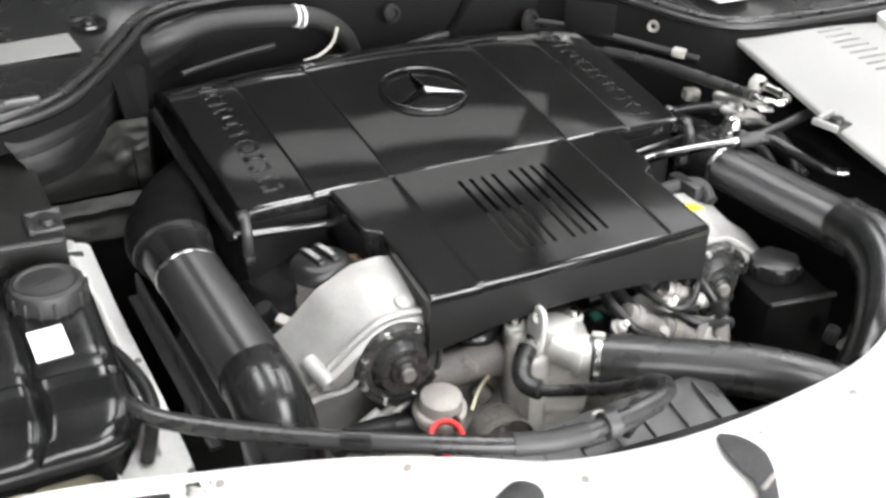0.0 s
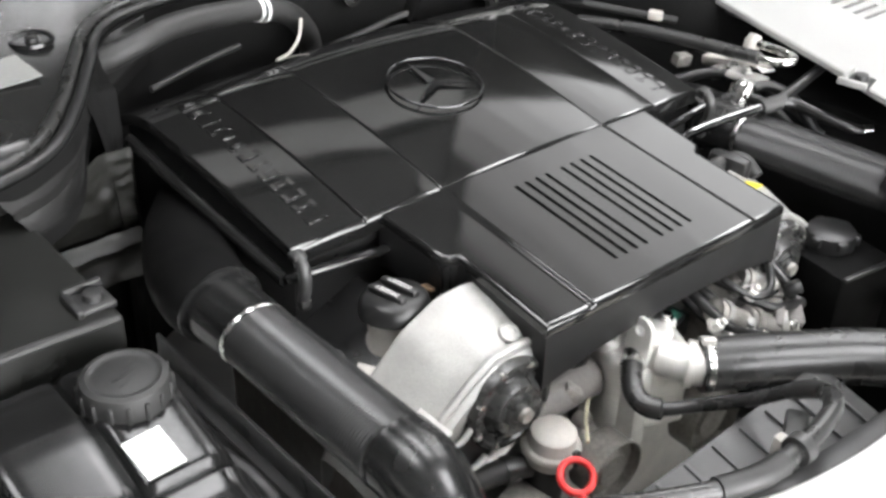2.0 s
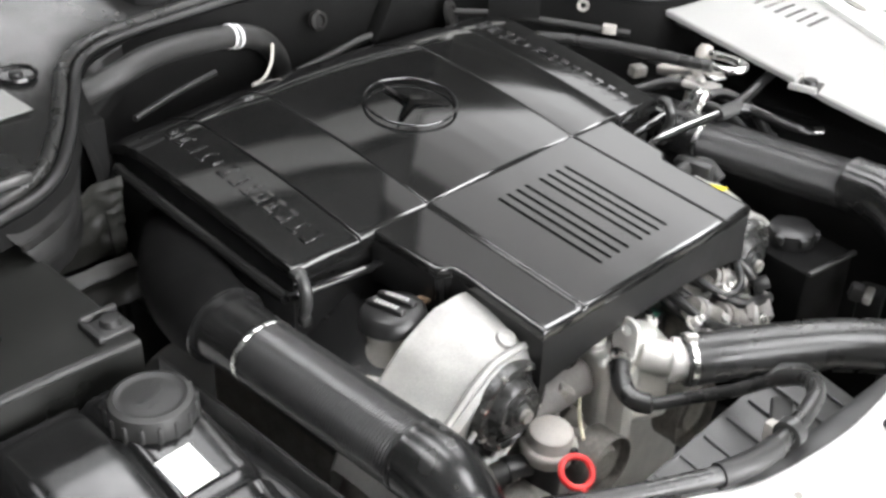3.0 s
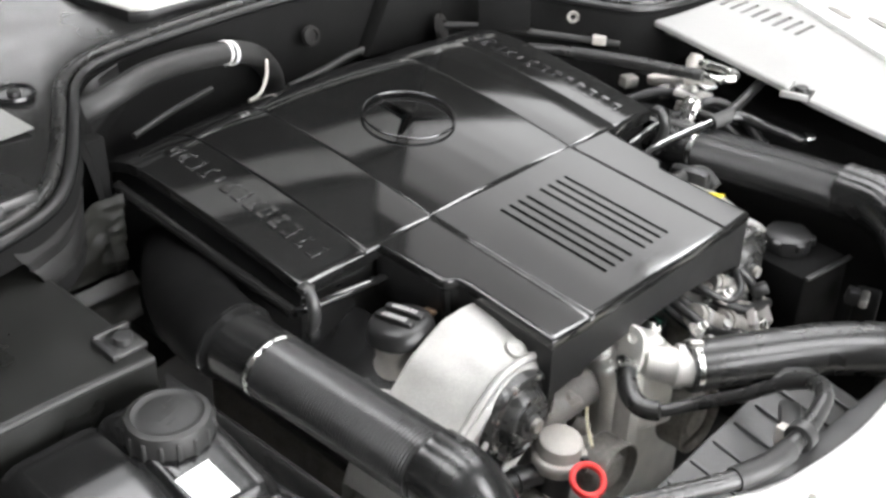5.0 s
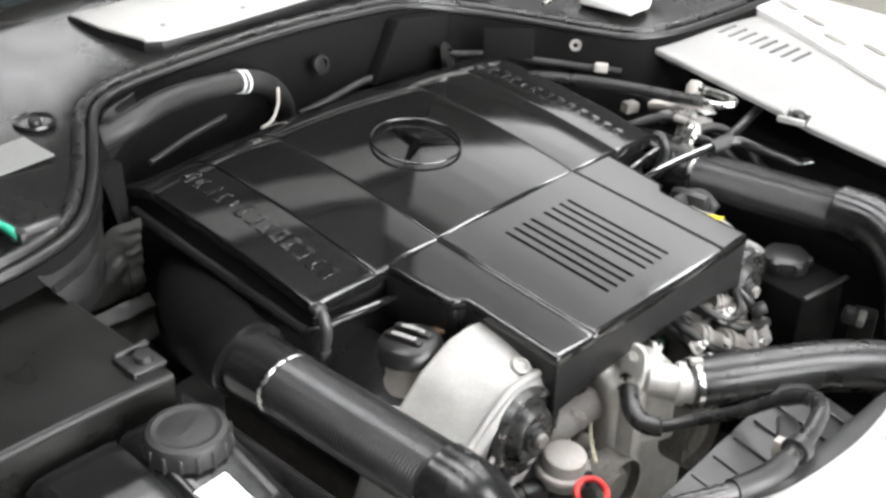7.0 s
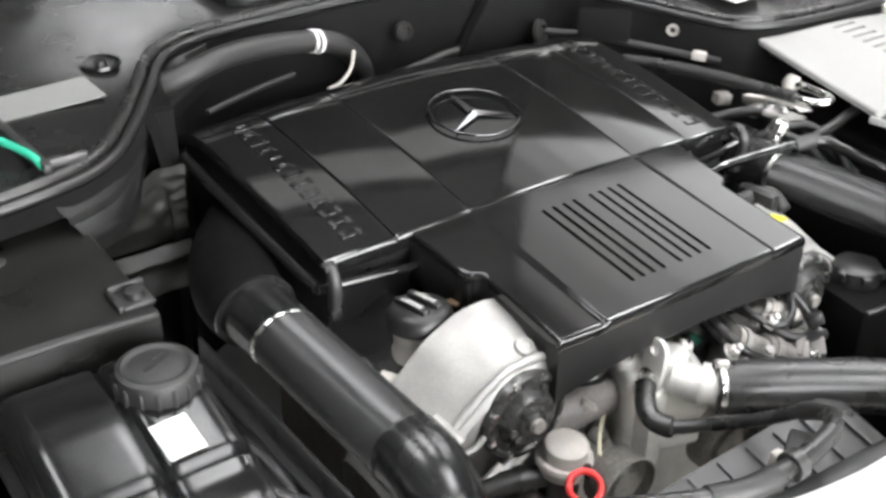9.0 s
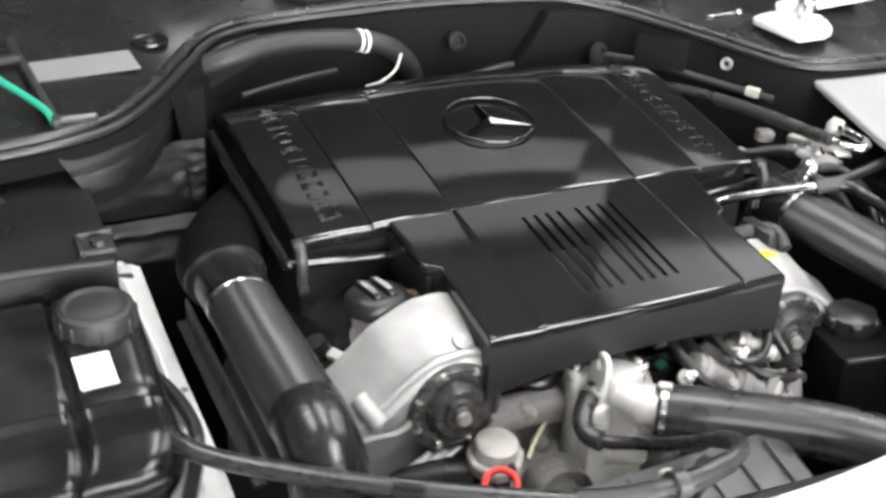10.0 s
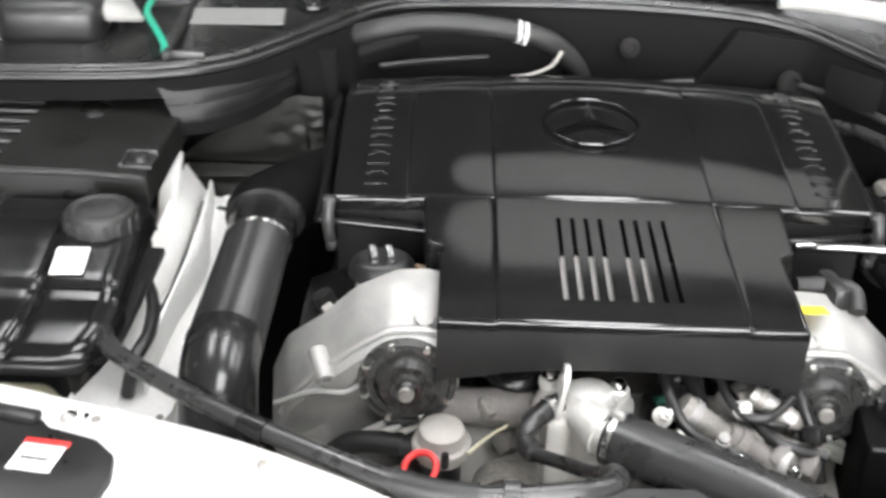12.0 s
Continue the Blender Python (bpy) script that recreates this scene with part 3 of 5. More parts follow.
ins = thing("insulation_mat", "crumpled grey insulation mat with a folded foot beside the air box", "insulation")
part("sheet", field([i / 48 for i in range(49)], [i / 28 for i in range(29)], crinkle, lambda u, v: 0.004), FOIL, ins)
part("folded_foot", field([i / 32 for i in range(33)], [i / 16 for i in range(17)], foot, lambda u, v: 0.004), FOIL, ins)
# slanted channel between the seal and the bay, with a crease and a turned-down lip
ch = thing("cowl_channel", "grey creased channel sloping down from the bonnet seal", "channel")
upper = spline([(-0.51, 0.352, 0.09), (-0.44, 0.384, 0.09), (-0.372, 0.462, 0.09), (-0.322, 0.542, 0.09), (-0.272, 0.612, 0.09), (-0.21, 0.643, 0.092)], 8)
lower = spline([(-0.486, 0.334, 0.048), (-0.445, 0.358, 0.046), (-0.410, 0.400, 0.045), (-0.372, 0.472, 0.046), (-0.322, 0.545, 0.05), (-0.215, 0.628, 0.062)], 8)


def strip(name, cuts, material, label=""):
    """A band between the two lines; cuts: (share of the way, lift) pairs."""
    bm = bmesh.new()
    rows = [[bm.verts.new(a.lerp(b, k) + Vector((0, 0, h))) for k, h in cuts] for a, b in zip(upper, lower)]
    for a, b in zip(rows, rows[1:]):
        for k in range(len(cuts) - 1):
            bm.faces.new((a[k], b[k], b[k + 1], a[k + 1]))
    return part(name, bm, material, ch, label)


strip("upper_face", [(0, 0), (0.1, 0.002), (0.25, -0.002), (0.42, 0.0), (0.5, 0.001), (0.535, -0.002)], CHAN)
strip("ridge", [(0.53, -0.004), (0.545, 0.004), (0.57, 0.0055), (0.6, 0.004), (0.62, 0.0)], CHAN)
strip("lower_face", [(0.615, -0.001), (0.75, 0.0015), (0.9, 0.001), (0.93, -0.001), (0.95, -0.006)], CHAN)
strip("turned_lip", [(0.945, -0.004), (0.955, -0.010), (0.95, -0.022)], CLOTH, "black turned-down lip")

# ---- engine block mass ----
block = thing("engine_block", "dark dusty engine block below the covers", "engine")
part("crankcase", box((0.40, 0.5, 0.28), (0, 0.30, -0.33), bevel=0.03), DUST, block)
for s in (-1, 1):
    part("cylinder_head", box((0.15, 0.46, 0.12), (s * 0.22, 0.33, -0.16), (0, s * 35, 0), 0.015), BLACK, block)
part("front_housing", box((0.34, 0.06, 0.30), (0, 0.06, -0.28), bevel=0.02), CAST, block)

# ---- engine cover ----
ZR = lambda x, y: 0.0232 + 0.115 * (y - 0.22) + 0.25 * (y - 0.22) * (0.5 - y) - 0.105 * x * x
cover = thing("engine_cover", "satin black plastic engine cover with a chrome ring emblem", "engine cover", at=(0, 0, 0))


def wide_at(y):
    return 0.292 + 0.02 * (y - 0.22)


def panel(name, x0, x1, lift, back=0.56):
    us, vs = lines(0, 1, 8, 0.002 / abs(x1 - x0)), lines(0.218, back, 18, 0.0045)

    def f(u, v):
        x = x0 + (x1 - x0) * u
        x *= wide_at(v) / 0.292
        y = v + 0.010 * (1 - (x / 0.3) ** 2) * (v - back) / (0.218 - back) * -1
        z = ZR(x, v) + lift - rim(u, 0, 1, 0.002 / abs(x1 - x0), 0.0005) - (rim(v, 0.218, back, 0.0045, 0.004) if v < 0.4 else 0)
        z += 0.012 * abs(x1 - x0) * (1 - (2 * u - 1) ** 2)
        z -= 0.03 * max(0, (v - 0.47) / 0.09) ** 2
        return (x, y, z)

    return part(name, field(us, vs, f, lambda u, v: 0.012), COVER, cover)


panel("centre_panel", -0.1166, 0.1166, 0.002)
for s in (-1, 1):
    panel("side_panel", s * 0.1174, s * 0.2097, 0.0015)
    panel("lettered_panel", s * 0.2103, s * 0.292, 0.0)
    for i in range(13):
        y = 0.245 + 0.0195 * i
        zb = ZR(0.247, y) + 0.0001
        if i == 8:
            part("raised_bar", box((0.014, 0.004, 0.004), (s * 0.247, y, zb), (6, 0, 0), 0.001), COVER, cover)
            continue
        bm = bmesh.new()
        for dx in (-0.0095, 0.0095):
            box((0.0065, 0.0125, 0.004), (s * 0.247 + dx, y, zb), (6, 0, 0), 0.0009, 1, bm=bm)
        for dy in ((-0.0048, 0.0048), (0.0,), (-0.0048,), (0.0048, 0.0))[i % 4]:
            box((0.014, 0.0030, 0.004), (s * 0.247, y + dy, zb), (6, 0, 0), 0.0008, 1, bm=bm)
        part("raised_bar", bm, COVER, cover)
# shell under the panels, with the front wall and seam flange
part("lower_shell", field(lines(-0.288, 0.288, 12), lines(0.224, 0.55, 12), lambda u, v: (u, v, ZR(u, v) - 0.008 - 0.03 * max(0, (v - 0.47) / 0.09) ** 2), lambda u, v: 0.15), BLACK, cover)
for s in (-1, 1):
    part("flange", tube([(s * 0.305, 0.214, -0.010), (s * 0.25, 0.209, -0.012), (s * 0.18, 0.205, -0.016)], 0.006, segs=12, flat=0.8), COVER, cover)
    part("side_flange", tube([(s * 0.305, 0.214, -0.010), (s * 0.309, 0.35, 0.004), (s * 0.312, 0.5, 0.02)], 0.007, segs=12), COVER, cover)
    clip = part("spring_clip", tube([(s * 0.294, 0.212, 0.017), (s * 0.294, 0.203, 0.014), (s * 0.2945, 0.1965, 0.002), (s * 0.2945, 0.1965, -0.014), (s * 0.293, 0.203, -0.030), (s * 0.292, 0.208, -0.036)], lambda k: 0.0042 + 0.0022 * math.sin(math.pi * k), segs=14), SHROUD, cover, "grey bowed plastic clip")
    part("clip_hook", box((0.015, 0.014, 0.008), (s * 0.294, 0.208, 0.016), (0, 0, 0), 0.003), GREYRUB, clip)
    part("clip_foot", box((0.012, 0.012, 0.012), (s * 0.292, 0.203, -0.036), (0, 0, 0), 0.003), GREYRUB, clip)

# front plate with slots
PS = [0.003 + d for d in (-0.0543, -0.0400, -0.0257, -0.0114, 0.0114, 0.0257, 0.0400, 0.0543)]
SW, SY0, SY1 = 0.0024, 0.036, 0.174


def half(y):
    return float(np.interp(y, [0, 0.117, 0.121, 0.127, 0.131, 0.216], [0.173, 0.172, 0.174, 0.184, 0.187, 0.193]))


xs = sorted({-0.966, 0.966, -1.0, -0.999, -0.9955, -0.989, -0.983, -0.976, 0.976, 0.983, 0.989, 0.9955, 0.999, -0.9, -0.8, 0.8, 0.9, 1.0, *[s * q / 0.18 for s in (-1, 1) for q in (0.124, 0.1195, 0.1185, 0.1175, 0.1165, 0.1155, 0.1145, 0.1135, 0.108, 0.09, 0.075)], *[q / 0.18 for c in PS for q in (c - SW, c + SW)]})
ys = sorted({*lines(0.0, 0.216, 12, 0.0045), SY0, SY1, 0.117, 0.121, 0.127, 0.131})


def plate(u, v):
    k = max(0.0, (abs(u) - 0.72) / 0.28)
    x = u * (0.18 + (half(v) - 0.18) * min(1.0, 1.6 * k))
    a = abs(u) * 0.18
    w = min(1.0, max(0.0, (0.1195 - a) / 0.0050))
    step = 0.0020 * w * w * (3 - 2 * w)
    bow = 0.006 * (1 - u * u)
    y = v - bow * (1 - v / 0.216)
    z = 0.1 * v + step - 0.07 * x * x + 0.002 - rim(u, -1, 1, 0.024, 0.0035) - rim(v, 0, 0.216, 0.0045, 0.0035)
    return (x, y, z)


def slotted(u, v):
    return SY0 < v < SY1 and any(abs(u * 0.18 - c) < SW for c in PS)


def hang(u, v):
    return 0.007


def skirt():
    """Matt side walls below the plate's rim, arched along the front."""
    way = [(-1, 0.216 - 0.012 * i) for i in range(18)] + [(-1 + 0.05 * i, 0.0) for i in range(41)] + [(1, 0.012 * i) for i in range(1, 19)]
    bm = bmesh.new()
    rows = []
    for u, v in way:
        x, y, z = plate(u, v)
        d = 0.055 if v > 0.128 else 0.066 - 0.018 * (1 - u * u) * (v < 0.003)
        i, o = (0.984, 0.003), (0.9985, 0.0003)
        rows.append([bm.verts.new(q) for q in ((x * o[0], y + o[1], z - 0.002), (x * o[0], y + o[1], z - d + 0.002), (x * 0.995, y + 0.001, z - d), (x * i[0], y + i[1], z - d + 0.001), (x * i[0], y + i[1], z - 0.004))])
    for a, b in zip(rows, rows[1:]):
        for k in range(5):
            bm.faces.new((a[k], a[(k + 1) % 5], b[(k + 1) % 5], b[k]))
    return bm


part("front_plate", field(xs, ys, plate, hang, slotted), COVER, cover)
part("skirt", skirt(), SKIRT, cover)
part("throttle_body", box((0.088, 0.075, 0.004), (-0.012, 0.080, 0.0008), (5.5, 0, 0)), CAST, cover, "pale metal seen through the slots")
part("slot_tray", box((0.13, 0.17, 0.004), (0.005, 0.11, -0.006), (5.5, 0, 0)), GLOSS, cover)
for s in (-1, 1):
    part("corner_post", tube([(s * 0.181, 0.130, 0.001), (s * 0.181, 0.128, -0.02), (s * 0.181, 0.128, -0.046)], 0.006, segs=12), COVER, cover)

# ring emblem with three arms
em = thing("emblem", "chrome ring emblem with three arms on the engine cover", "emblem", at=(-0.003, 0.361, ZR(0, 0.361) + 0.0065))
em.rotation_euler = (radians(6.5), 0, 0)
ring = [(0.0545 * math.cos(a), 0.0545 * math.sin(a), 0.003) for a in (2 * math.pi * i / 72 for i in range(73))]
part("ring", tube(ring, 0.0017, smooth=False, segs=10, caps=False), CHROME, em)
for a in (90, 210, 330):
    bm = bmesh.new()
    m = pose(0, 0, 0.002, 0, 0, a)
    v = [bm.verts.new(m @ Vector(q)) for q in ((0, -0.007, 0), (0.055, 0, 0.001), (0, 0.007, 0), (0, 0, 0.004))]
    for q in ((0, 1, 3), (1, 2, 3), (2, 0, 3), (0, 2, 1)):
        bm.faces.new([v[k] for k in q])
    part("arm", bm, CHROME, em, smooth=10)

# ---- intake ducts ----
def duct(name, left, start, a, b, end, label):
    ob = thing(name, label, "intake hose", "intake hoses")
    a, b = Vector(a), Vector(b)
    sq = Matrix.Diagonal((1, 1, 0.84, 1))

    def squash(bm):
        mid = a + Vector((0, 0, -0.003))
        bmesh.ops.transform(bm, matrix=Matrix.Translation(mid) @ sq @ Matrix.Translation(-a), verts=bm.verts)
        return bm

    part("elbow", squash(tube([*start, a + (a - b) * 0.42, a + (a - b) * 0.30], lambda s: 0.047 - 0.004 * s * s, segs=36)), AIRBOX, ob)
    part("lip", squash(tube([a + (a - b) * 0.31, a + (a - b) * 0.28], 0.0435, smooth=False, segs=36)), GLOSS, ob)
    part("collar", squash(tube([a + (a - b) * 0.29, a + (a - b) * 0.15, a + (a - b) * 0.02], lambda s: 0.0375 - 0.002 * s, segs=32)), GLOSS, ob)
    n = 54
    pts = [a.lerp(b, i / (n * 10)) for i in range(n * 10 + 1)]
    part("ribbed_sleeve", squash(tube(pts, lambda s: 0.0345 + 0.0008 * math.sin(2 * math.pi * n * s), segs=40, smooth=False)), SLEEVE, ob, "finely ribbed black sleeve", smooth=180)
    for q, r in ((a, 0.0362), (b, 0.0362)):
        d = (b - a).normalized() * 0.0028
        part("band", squash(tube([q - d, q - d * 0.5, q + d * 0.5, q + d], lambda s: r - 0.0008 * abs(2 * s - 1) ** 3, smooth=False, segs=40)), STEEL if q == a else GLOSS, ob)
    part("lower_elbow", tube([b + Vector((0, 0.004, -0.003)), *end], lambda s: 0.0345 + 0.0015 * s, segs=40, n=16), GLOSS, ob, "glossy moulded elbow")
    return ob


duct("intake_hose", True, [(-0.215, 0.52, -0.075), (-0.262, 0.455, -0.062), (-0.312, 0.385, -0.046), (-0.350, 0.31, -0.030)], (-0.367, 0.168, -0.014), (-0.364, -0.031, -0.010), [(-0.363, -0.060, -0.017), (-0.362, -0.084, -0.040), (-0.361, -0.096, -0.085), (-0.361, -0.099, -0.16), (-0.361, -0.099, -0.3)], "black intake hose with a ribbed sleeve and glossy elbow")
duct("intake_hose", False, [(0.27, 0.50, -0.075), (0.30, 0.42, -0.065), (0.322, 0.33, -0.055)], (0.338, 0.165, -0.036), (0.348, -0.032, -0.024), [(0.345, -0.08, -0.028), (0.322, -0.13, -0.045), (0.275, -0.175, -0.08), (0.235, -0.195, -0.13), (0.22, -0.2, -0.25)], "black intake hose with a ribbed sleeve and curved elbow")

# ---- silver timing covers ----
def crease(pts, n=6):
    """A polyline sampled evenly, its corners only slightly eased."""
    p = [Vector(q) for q in pts]
    out = [a.lerp(b, k / n) for a, b in zip(p, p[1:]) for k in range(n)] + [p[-1]]
    return [out[0], *[(a + 3 * b + c) / 5 for a, b, c in zip(out, out[1:], out[2:])], out[-1]]


def timing_cover(s):
    ob = thing("timing_cover", "cast aluminium timing cover with bolt bosses" + (" and a yellow sticker" if s > 0 else ""), "timing cover", "timing covers")
    dz = -0.012 if s > 0 else 0.0
    front = [(-0.150, -0.034), (-0.185, -0.026), (-0.218, -0.028), (-0.245, -0.045), (-0.283, -0.076), (-0.315, -0.108), (-0.335, -0.15)]
    back = [(-0.140, -0.014), (-0.185, -0.004), (-0.215, -0.006), (-0.255, -0.026), (-0.292, -0.062), (-0.328, -0.088), (-0.345, -0.13)]
    low = [(-0.150, -0.20), (-0.19, -0.22), (-0.22, -0.23), (-0.25, -0.235), (-0.28, -0.235), (-0.31, -0.235), (-0.33, -0.235)]
    fr, bk, lw = (crease([(x, y, z) for x, z in row]) for row, y in ((front, 0.026), (back, 0.105), (low, 0.03)))
    bm = bmesh.new()
    rows = []
    for f, b, w in zip(fr, bk, lw):
        r = [b + Vector((0, 0.0, -0.06)), b + Vector((0, 0, -0.004)), b + Vector((0, -0.004, 0))]
        r += [b.lerp(f, k) + Vector((0, 0, 0.005 * math.sin(k * 3.1416))) for k in (0.2, 0.4, 0.6, 0.8, 0.92)]
        r += [f + Vector((0, 0, 0)), f + Vector((0, -0.008, -0.004)), f + Vector((0, -0.012, -0.012)), f.lerp(w, 0.3) + Vector((0, -0.004, 0)), f.lerp(w, 0.45) + Vector((0, 0.004, 0)), w]
        rows.append([bm.verts.new((-s * q.x, q.y, q.z + dz)) for q in r])
    for a, b in zip(rows, rows[1:]):
        for k in range(len(a) - 1):
            bm.faces.new((a[k], b[k], b[k + 1], a[k + 1]))
    part("casting", bm, ALU, ob, smooth=24)
    m = Matrix.Translation((s * 0.185, 0.036, -0.023 + dz)) @ Vector((0, -0.5, 1)).to_track_quat("Z", "Y").to_matrix().to_4x4()
    part("boss", lathe([(0.0125, -0.02), (0.0105, 0.002), (0.0095, 0.005), (0.006, 0.006), (0.005, 0.0045), (0, 0.0045)], m, 24), ALU, ob)
    if s < 0:
        m = Matrix.Translation((-0.288, 0.034, -0.068)) @ Vector((0.32, -0.85, -0.36)).to_track_quat("Z", "Y").to_matrix().to_4x4()
        part("peg", lathe([(0.0098, -0.006), (0.0092, 0.028), (0.0085, 0.030), (0.0052, 0.030), (0.0048, 0.022), (0, 0.022)], m, 20), ALU, ob)
    part("rim", tube([(-s * q.x, q.y - 0.004, q.z + dz + 0.0005) for q in fr[:36:3]], 0.0042, n=4, segs=10), ALU, ob)
    part("lower_ridge", tube([(s * 0.33, 0.015, -0.112), (s * 0.29, 0.012, -0.095), (s * 0.258, 0.012, -0.094), (s * 0.235, 0.014, -0.076)], 0.0032, segs=10), ALU, ob)
    for k in range(3):
        part("rib", tube([(s * (0.270 - 0.017 * k), 0.014, -0.160), (s * (0.222 - 0.017 * k), 0.016, -0.134)], 0.0040, segs=10), CAST, ob)
    if s > 0:
        part("sticker", box((0.026, 0.022, 0.001), (0.192, 0.060, -0.0130), (-13, 0, 0)), YELLOW, ob, "yellow paper sticker")
    # dark sensor wheel
    wz = -0.080 if s < 0 else -0.088
    wh = part("sensor_wheel", lathe([(0, 0.020), (0.009, 0.020), (0.011, 0.016), (0.015, 0.016), (0.017, 0.012), (0.026, 0.014), (0.029, 0.011), (0.031, 0.006), (0.033, 0.003), (0.040, 0.003), (0.042, 0.006), (0.046, 0.006), (0.048, 0.0), (0.048, -0.02)], pose(s * 0.200, 0.013, wz, 90, 0, 0), 40), WHEEL, ob, "dark sensor cap ringed with bolts")
    part("hub", lathe([(0.008, 0), (0.007, 0.006), (0, 0.006)], pose(s * 0.200, -0.006, wz, 90, 0, 0), 20), DUST, wh)
    for i in range(8):
        a = radians(20 + 45 * i)
        bolt(wh, (s * 0.200 + 0.0435 * math.cos(a), 0.010, wz + 0.0435 * math.sin(a)), (0, -1, 0), 0.0032, 0.0045, STEEL)
    return ob


timing_cover(-1)
timing_cover(1)

# ---- oil filler ----
oil = thing("oil_filler_cap", "black oil filler cap with white print on a pale neck", "oil cap", at=(-0.233, 0.140, -0.028))
oil.rotation_euler = (radians(-6), 0, radians(8))
prof = [(0.0, 0.014), (0.023, 0.0145), (0.029, 0.012), (0.033, 0.007), (0.0345, -0.001), (0.0345, -0.005), (0.030, -0.009), (0, -0.009)]
part("cap", lathe(prof, None, 40), BLACK, oil)
for k in (-1, 1):
    part("grip", box((0.0095, 0.046, 0.008), (k * 0.0085, 0, 0.0155), (0, 0, 0), 0.003), BLACK, oil)
    for q in range(12):
        part("print", box((0.0011, 0.0036 - 0.0012 * (q % 5 == 1), 0.0005), (k * 0.0085 - 0.0016 + 0.0032 * (q // 6), -0.0132 + 0.0050 * (q % 6), 0.0197)), PAPER, oil)
part("neck", lathe([(0.028, -0.009), (0.027, -0.03), (0.03, -0.034), (0.03, -0.06), (0, -0.06)], None, 36), GREYCAP, oil)
pl = thing("coil_cover", "black plastic cover below the oil filler", "cover")
part("plate", box((0.12, 0.14, 0.03), (-0.262, 0.165, -0.085), (0, -24, 0), 0.006), GLOSS, pl)
part("latch", box((0.012, 0.02, 0.008), (-0.285, 0.115, -0.066), (0, -24, 30), 0.002), GREYCAP, pl)
part("stub", lathe([(0.012, 0), (0.011, 0.02), (0, 0.02)], pose(-0.29, 0.15, -0.085, 0, -24, 0), 20), BLACK, pl)
tag = part("warning_tag", box((0.02, 0.014, 0.004), (-0.188, 0.142, -0.028), (0, 20, 20), 0.001), AMBER)
tagged(tag, "small tan plastic tag beside the oil cap", "tag")

# ---- thermostat housing ----
th = thing("thermostat_housing", "pale cast aluminium thermostat housing with a lifting eye", "thermostat housing")
bm = box((0.092, 0.056, 0.10), (-0.030, 0.004, -0.132), (0, 0, -22), 0.012, 3)
box((0.03, 0.03, 0.10), (-0.055, -0.012, -0.145), (0, 0, 10), 0.008, 2, bm=bm)
box((0.05, 0.02, 0.02), (-0.02, -0.022, -0.165), (0, 0, -22), 0.006, 2, bm=bm)
lathe([(0.026, -0.03), (0.026, 0.012), (0.020, 0.022), (0.010, 0.025), (0, 0.025)], pose(-0.025, -0.004, -0.092), 28, bm)
part("body", bm, CAST, th)
for x, y, z in ((-0.062, 0.020, -0.074), (0.002, 0.003, -0.071)):
    part("post", lathe([(0.010, -0.075), (0.0095, -0.01), (0.011, -0.008), (0.011, -0.002), (0.0085, 0), (0, 0)], pose(x, y, z), 24), CAST, th)
    bolt(th, (x, y, z), (0, 0, 1), 0.0055, 0.008)
part("outlet", tube([(-0.03, -0.02, -0.088), (-0.02, -0.042, -0.088), (-0.008, -0.058, -0.089)], 0.0195, segs=28), CAST, th)
part("outlet_flange", tube([(-0.019, -0.043, -0.088), (-0.014, -0.049, -0.0885)], 0.0235, smooth=False, segs=28), CAST, th)
# lifting eye: an upright plate with a hole
em_m = Matrix.Translation((-0.050, -0.010, -0.063)) @ Matrix(((0.05, 0.12, -0.99, 0), (-0.99, 0.05, -0.05, 0), (0.05, 0.99, 0.12, 0), (0, 0, 0, 1)))
bm = bmesh.new()
ring_in = [(0.0058 * math.cos(2 * math.pi * i / 24), 0.0058 * math.sin(2 * math.pi * i / 24) + 0.010) for i in range(24)]
ring_out = []
for i in range(24):
    a = 2 * math.pi * i / 24
    x, y = 0.0135 * math.cos(a), 0.0135 * math.sin(a) + 0.010
    if y < 0.008:
        x, y = x * (1 + 0.5 * (0.008 - y) / 0.012), y - (0.008 - y) * 3.2
    ring_out.append((x, y))
top = [[bm.verts.new(em_m @ Vector((x, y, h))) for x, y in ringp] for h in (0.0, 0.005) for ringp in (ring_in, ring_out)]
for i in range(24):
    j = (i + 1) % 24
    bm.faces.new((top[0][i], top[0][j], top[1][j], top[1][i]))
    bm.faces.new((top[2][i], top[2][j], top[3][j], top[3][i]))
    bm.faces.new((top[0][i], top[0][j], top[2][j], top[2][i]))
    bm.faces.new((top[1][i], top[1][j], top[3][j], top[3][i]))
part("lifting_eye", bm, CAST, th, "pale lifting eye plate")

rh = thing("radiator_hose", "thick black rubber radiator hose with a steel clamp", "hose")
part("hose", tube([(-0.010, -0.052, -0.089), (0.035, -0.082, -0.088), (0.083, -0.113, -0.088), (0.125, -0.142, -0.089), (0.17, -0.178, -0.094), (0.23, -0.23, -0.11)], lambda s: 0.0265 + 0.003 * s, segs=32), DUSTRUB, rh)
part("clamp", tube([(-0.007, -0.0535, -0.089), (-0.002, -0.057, -0.089)], 0.0278, smooth=False, segs=32), STEEL, rh)
part("clamp_screw", box((0.008, 0.014, 0.008), (-0.006, -0.056, -0.060), (0, 0, 55), 0.002), ALUD, rh)

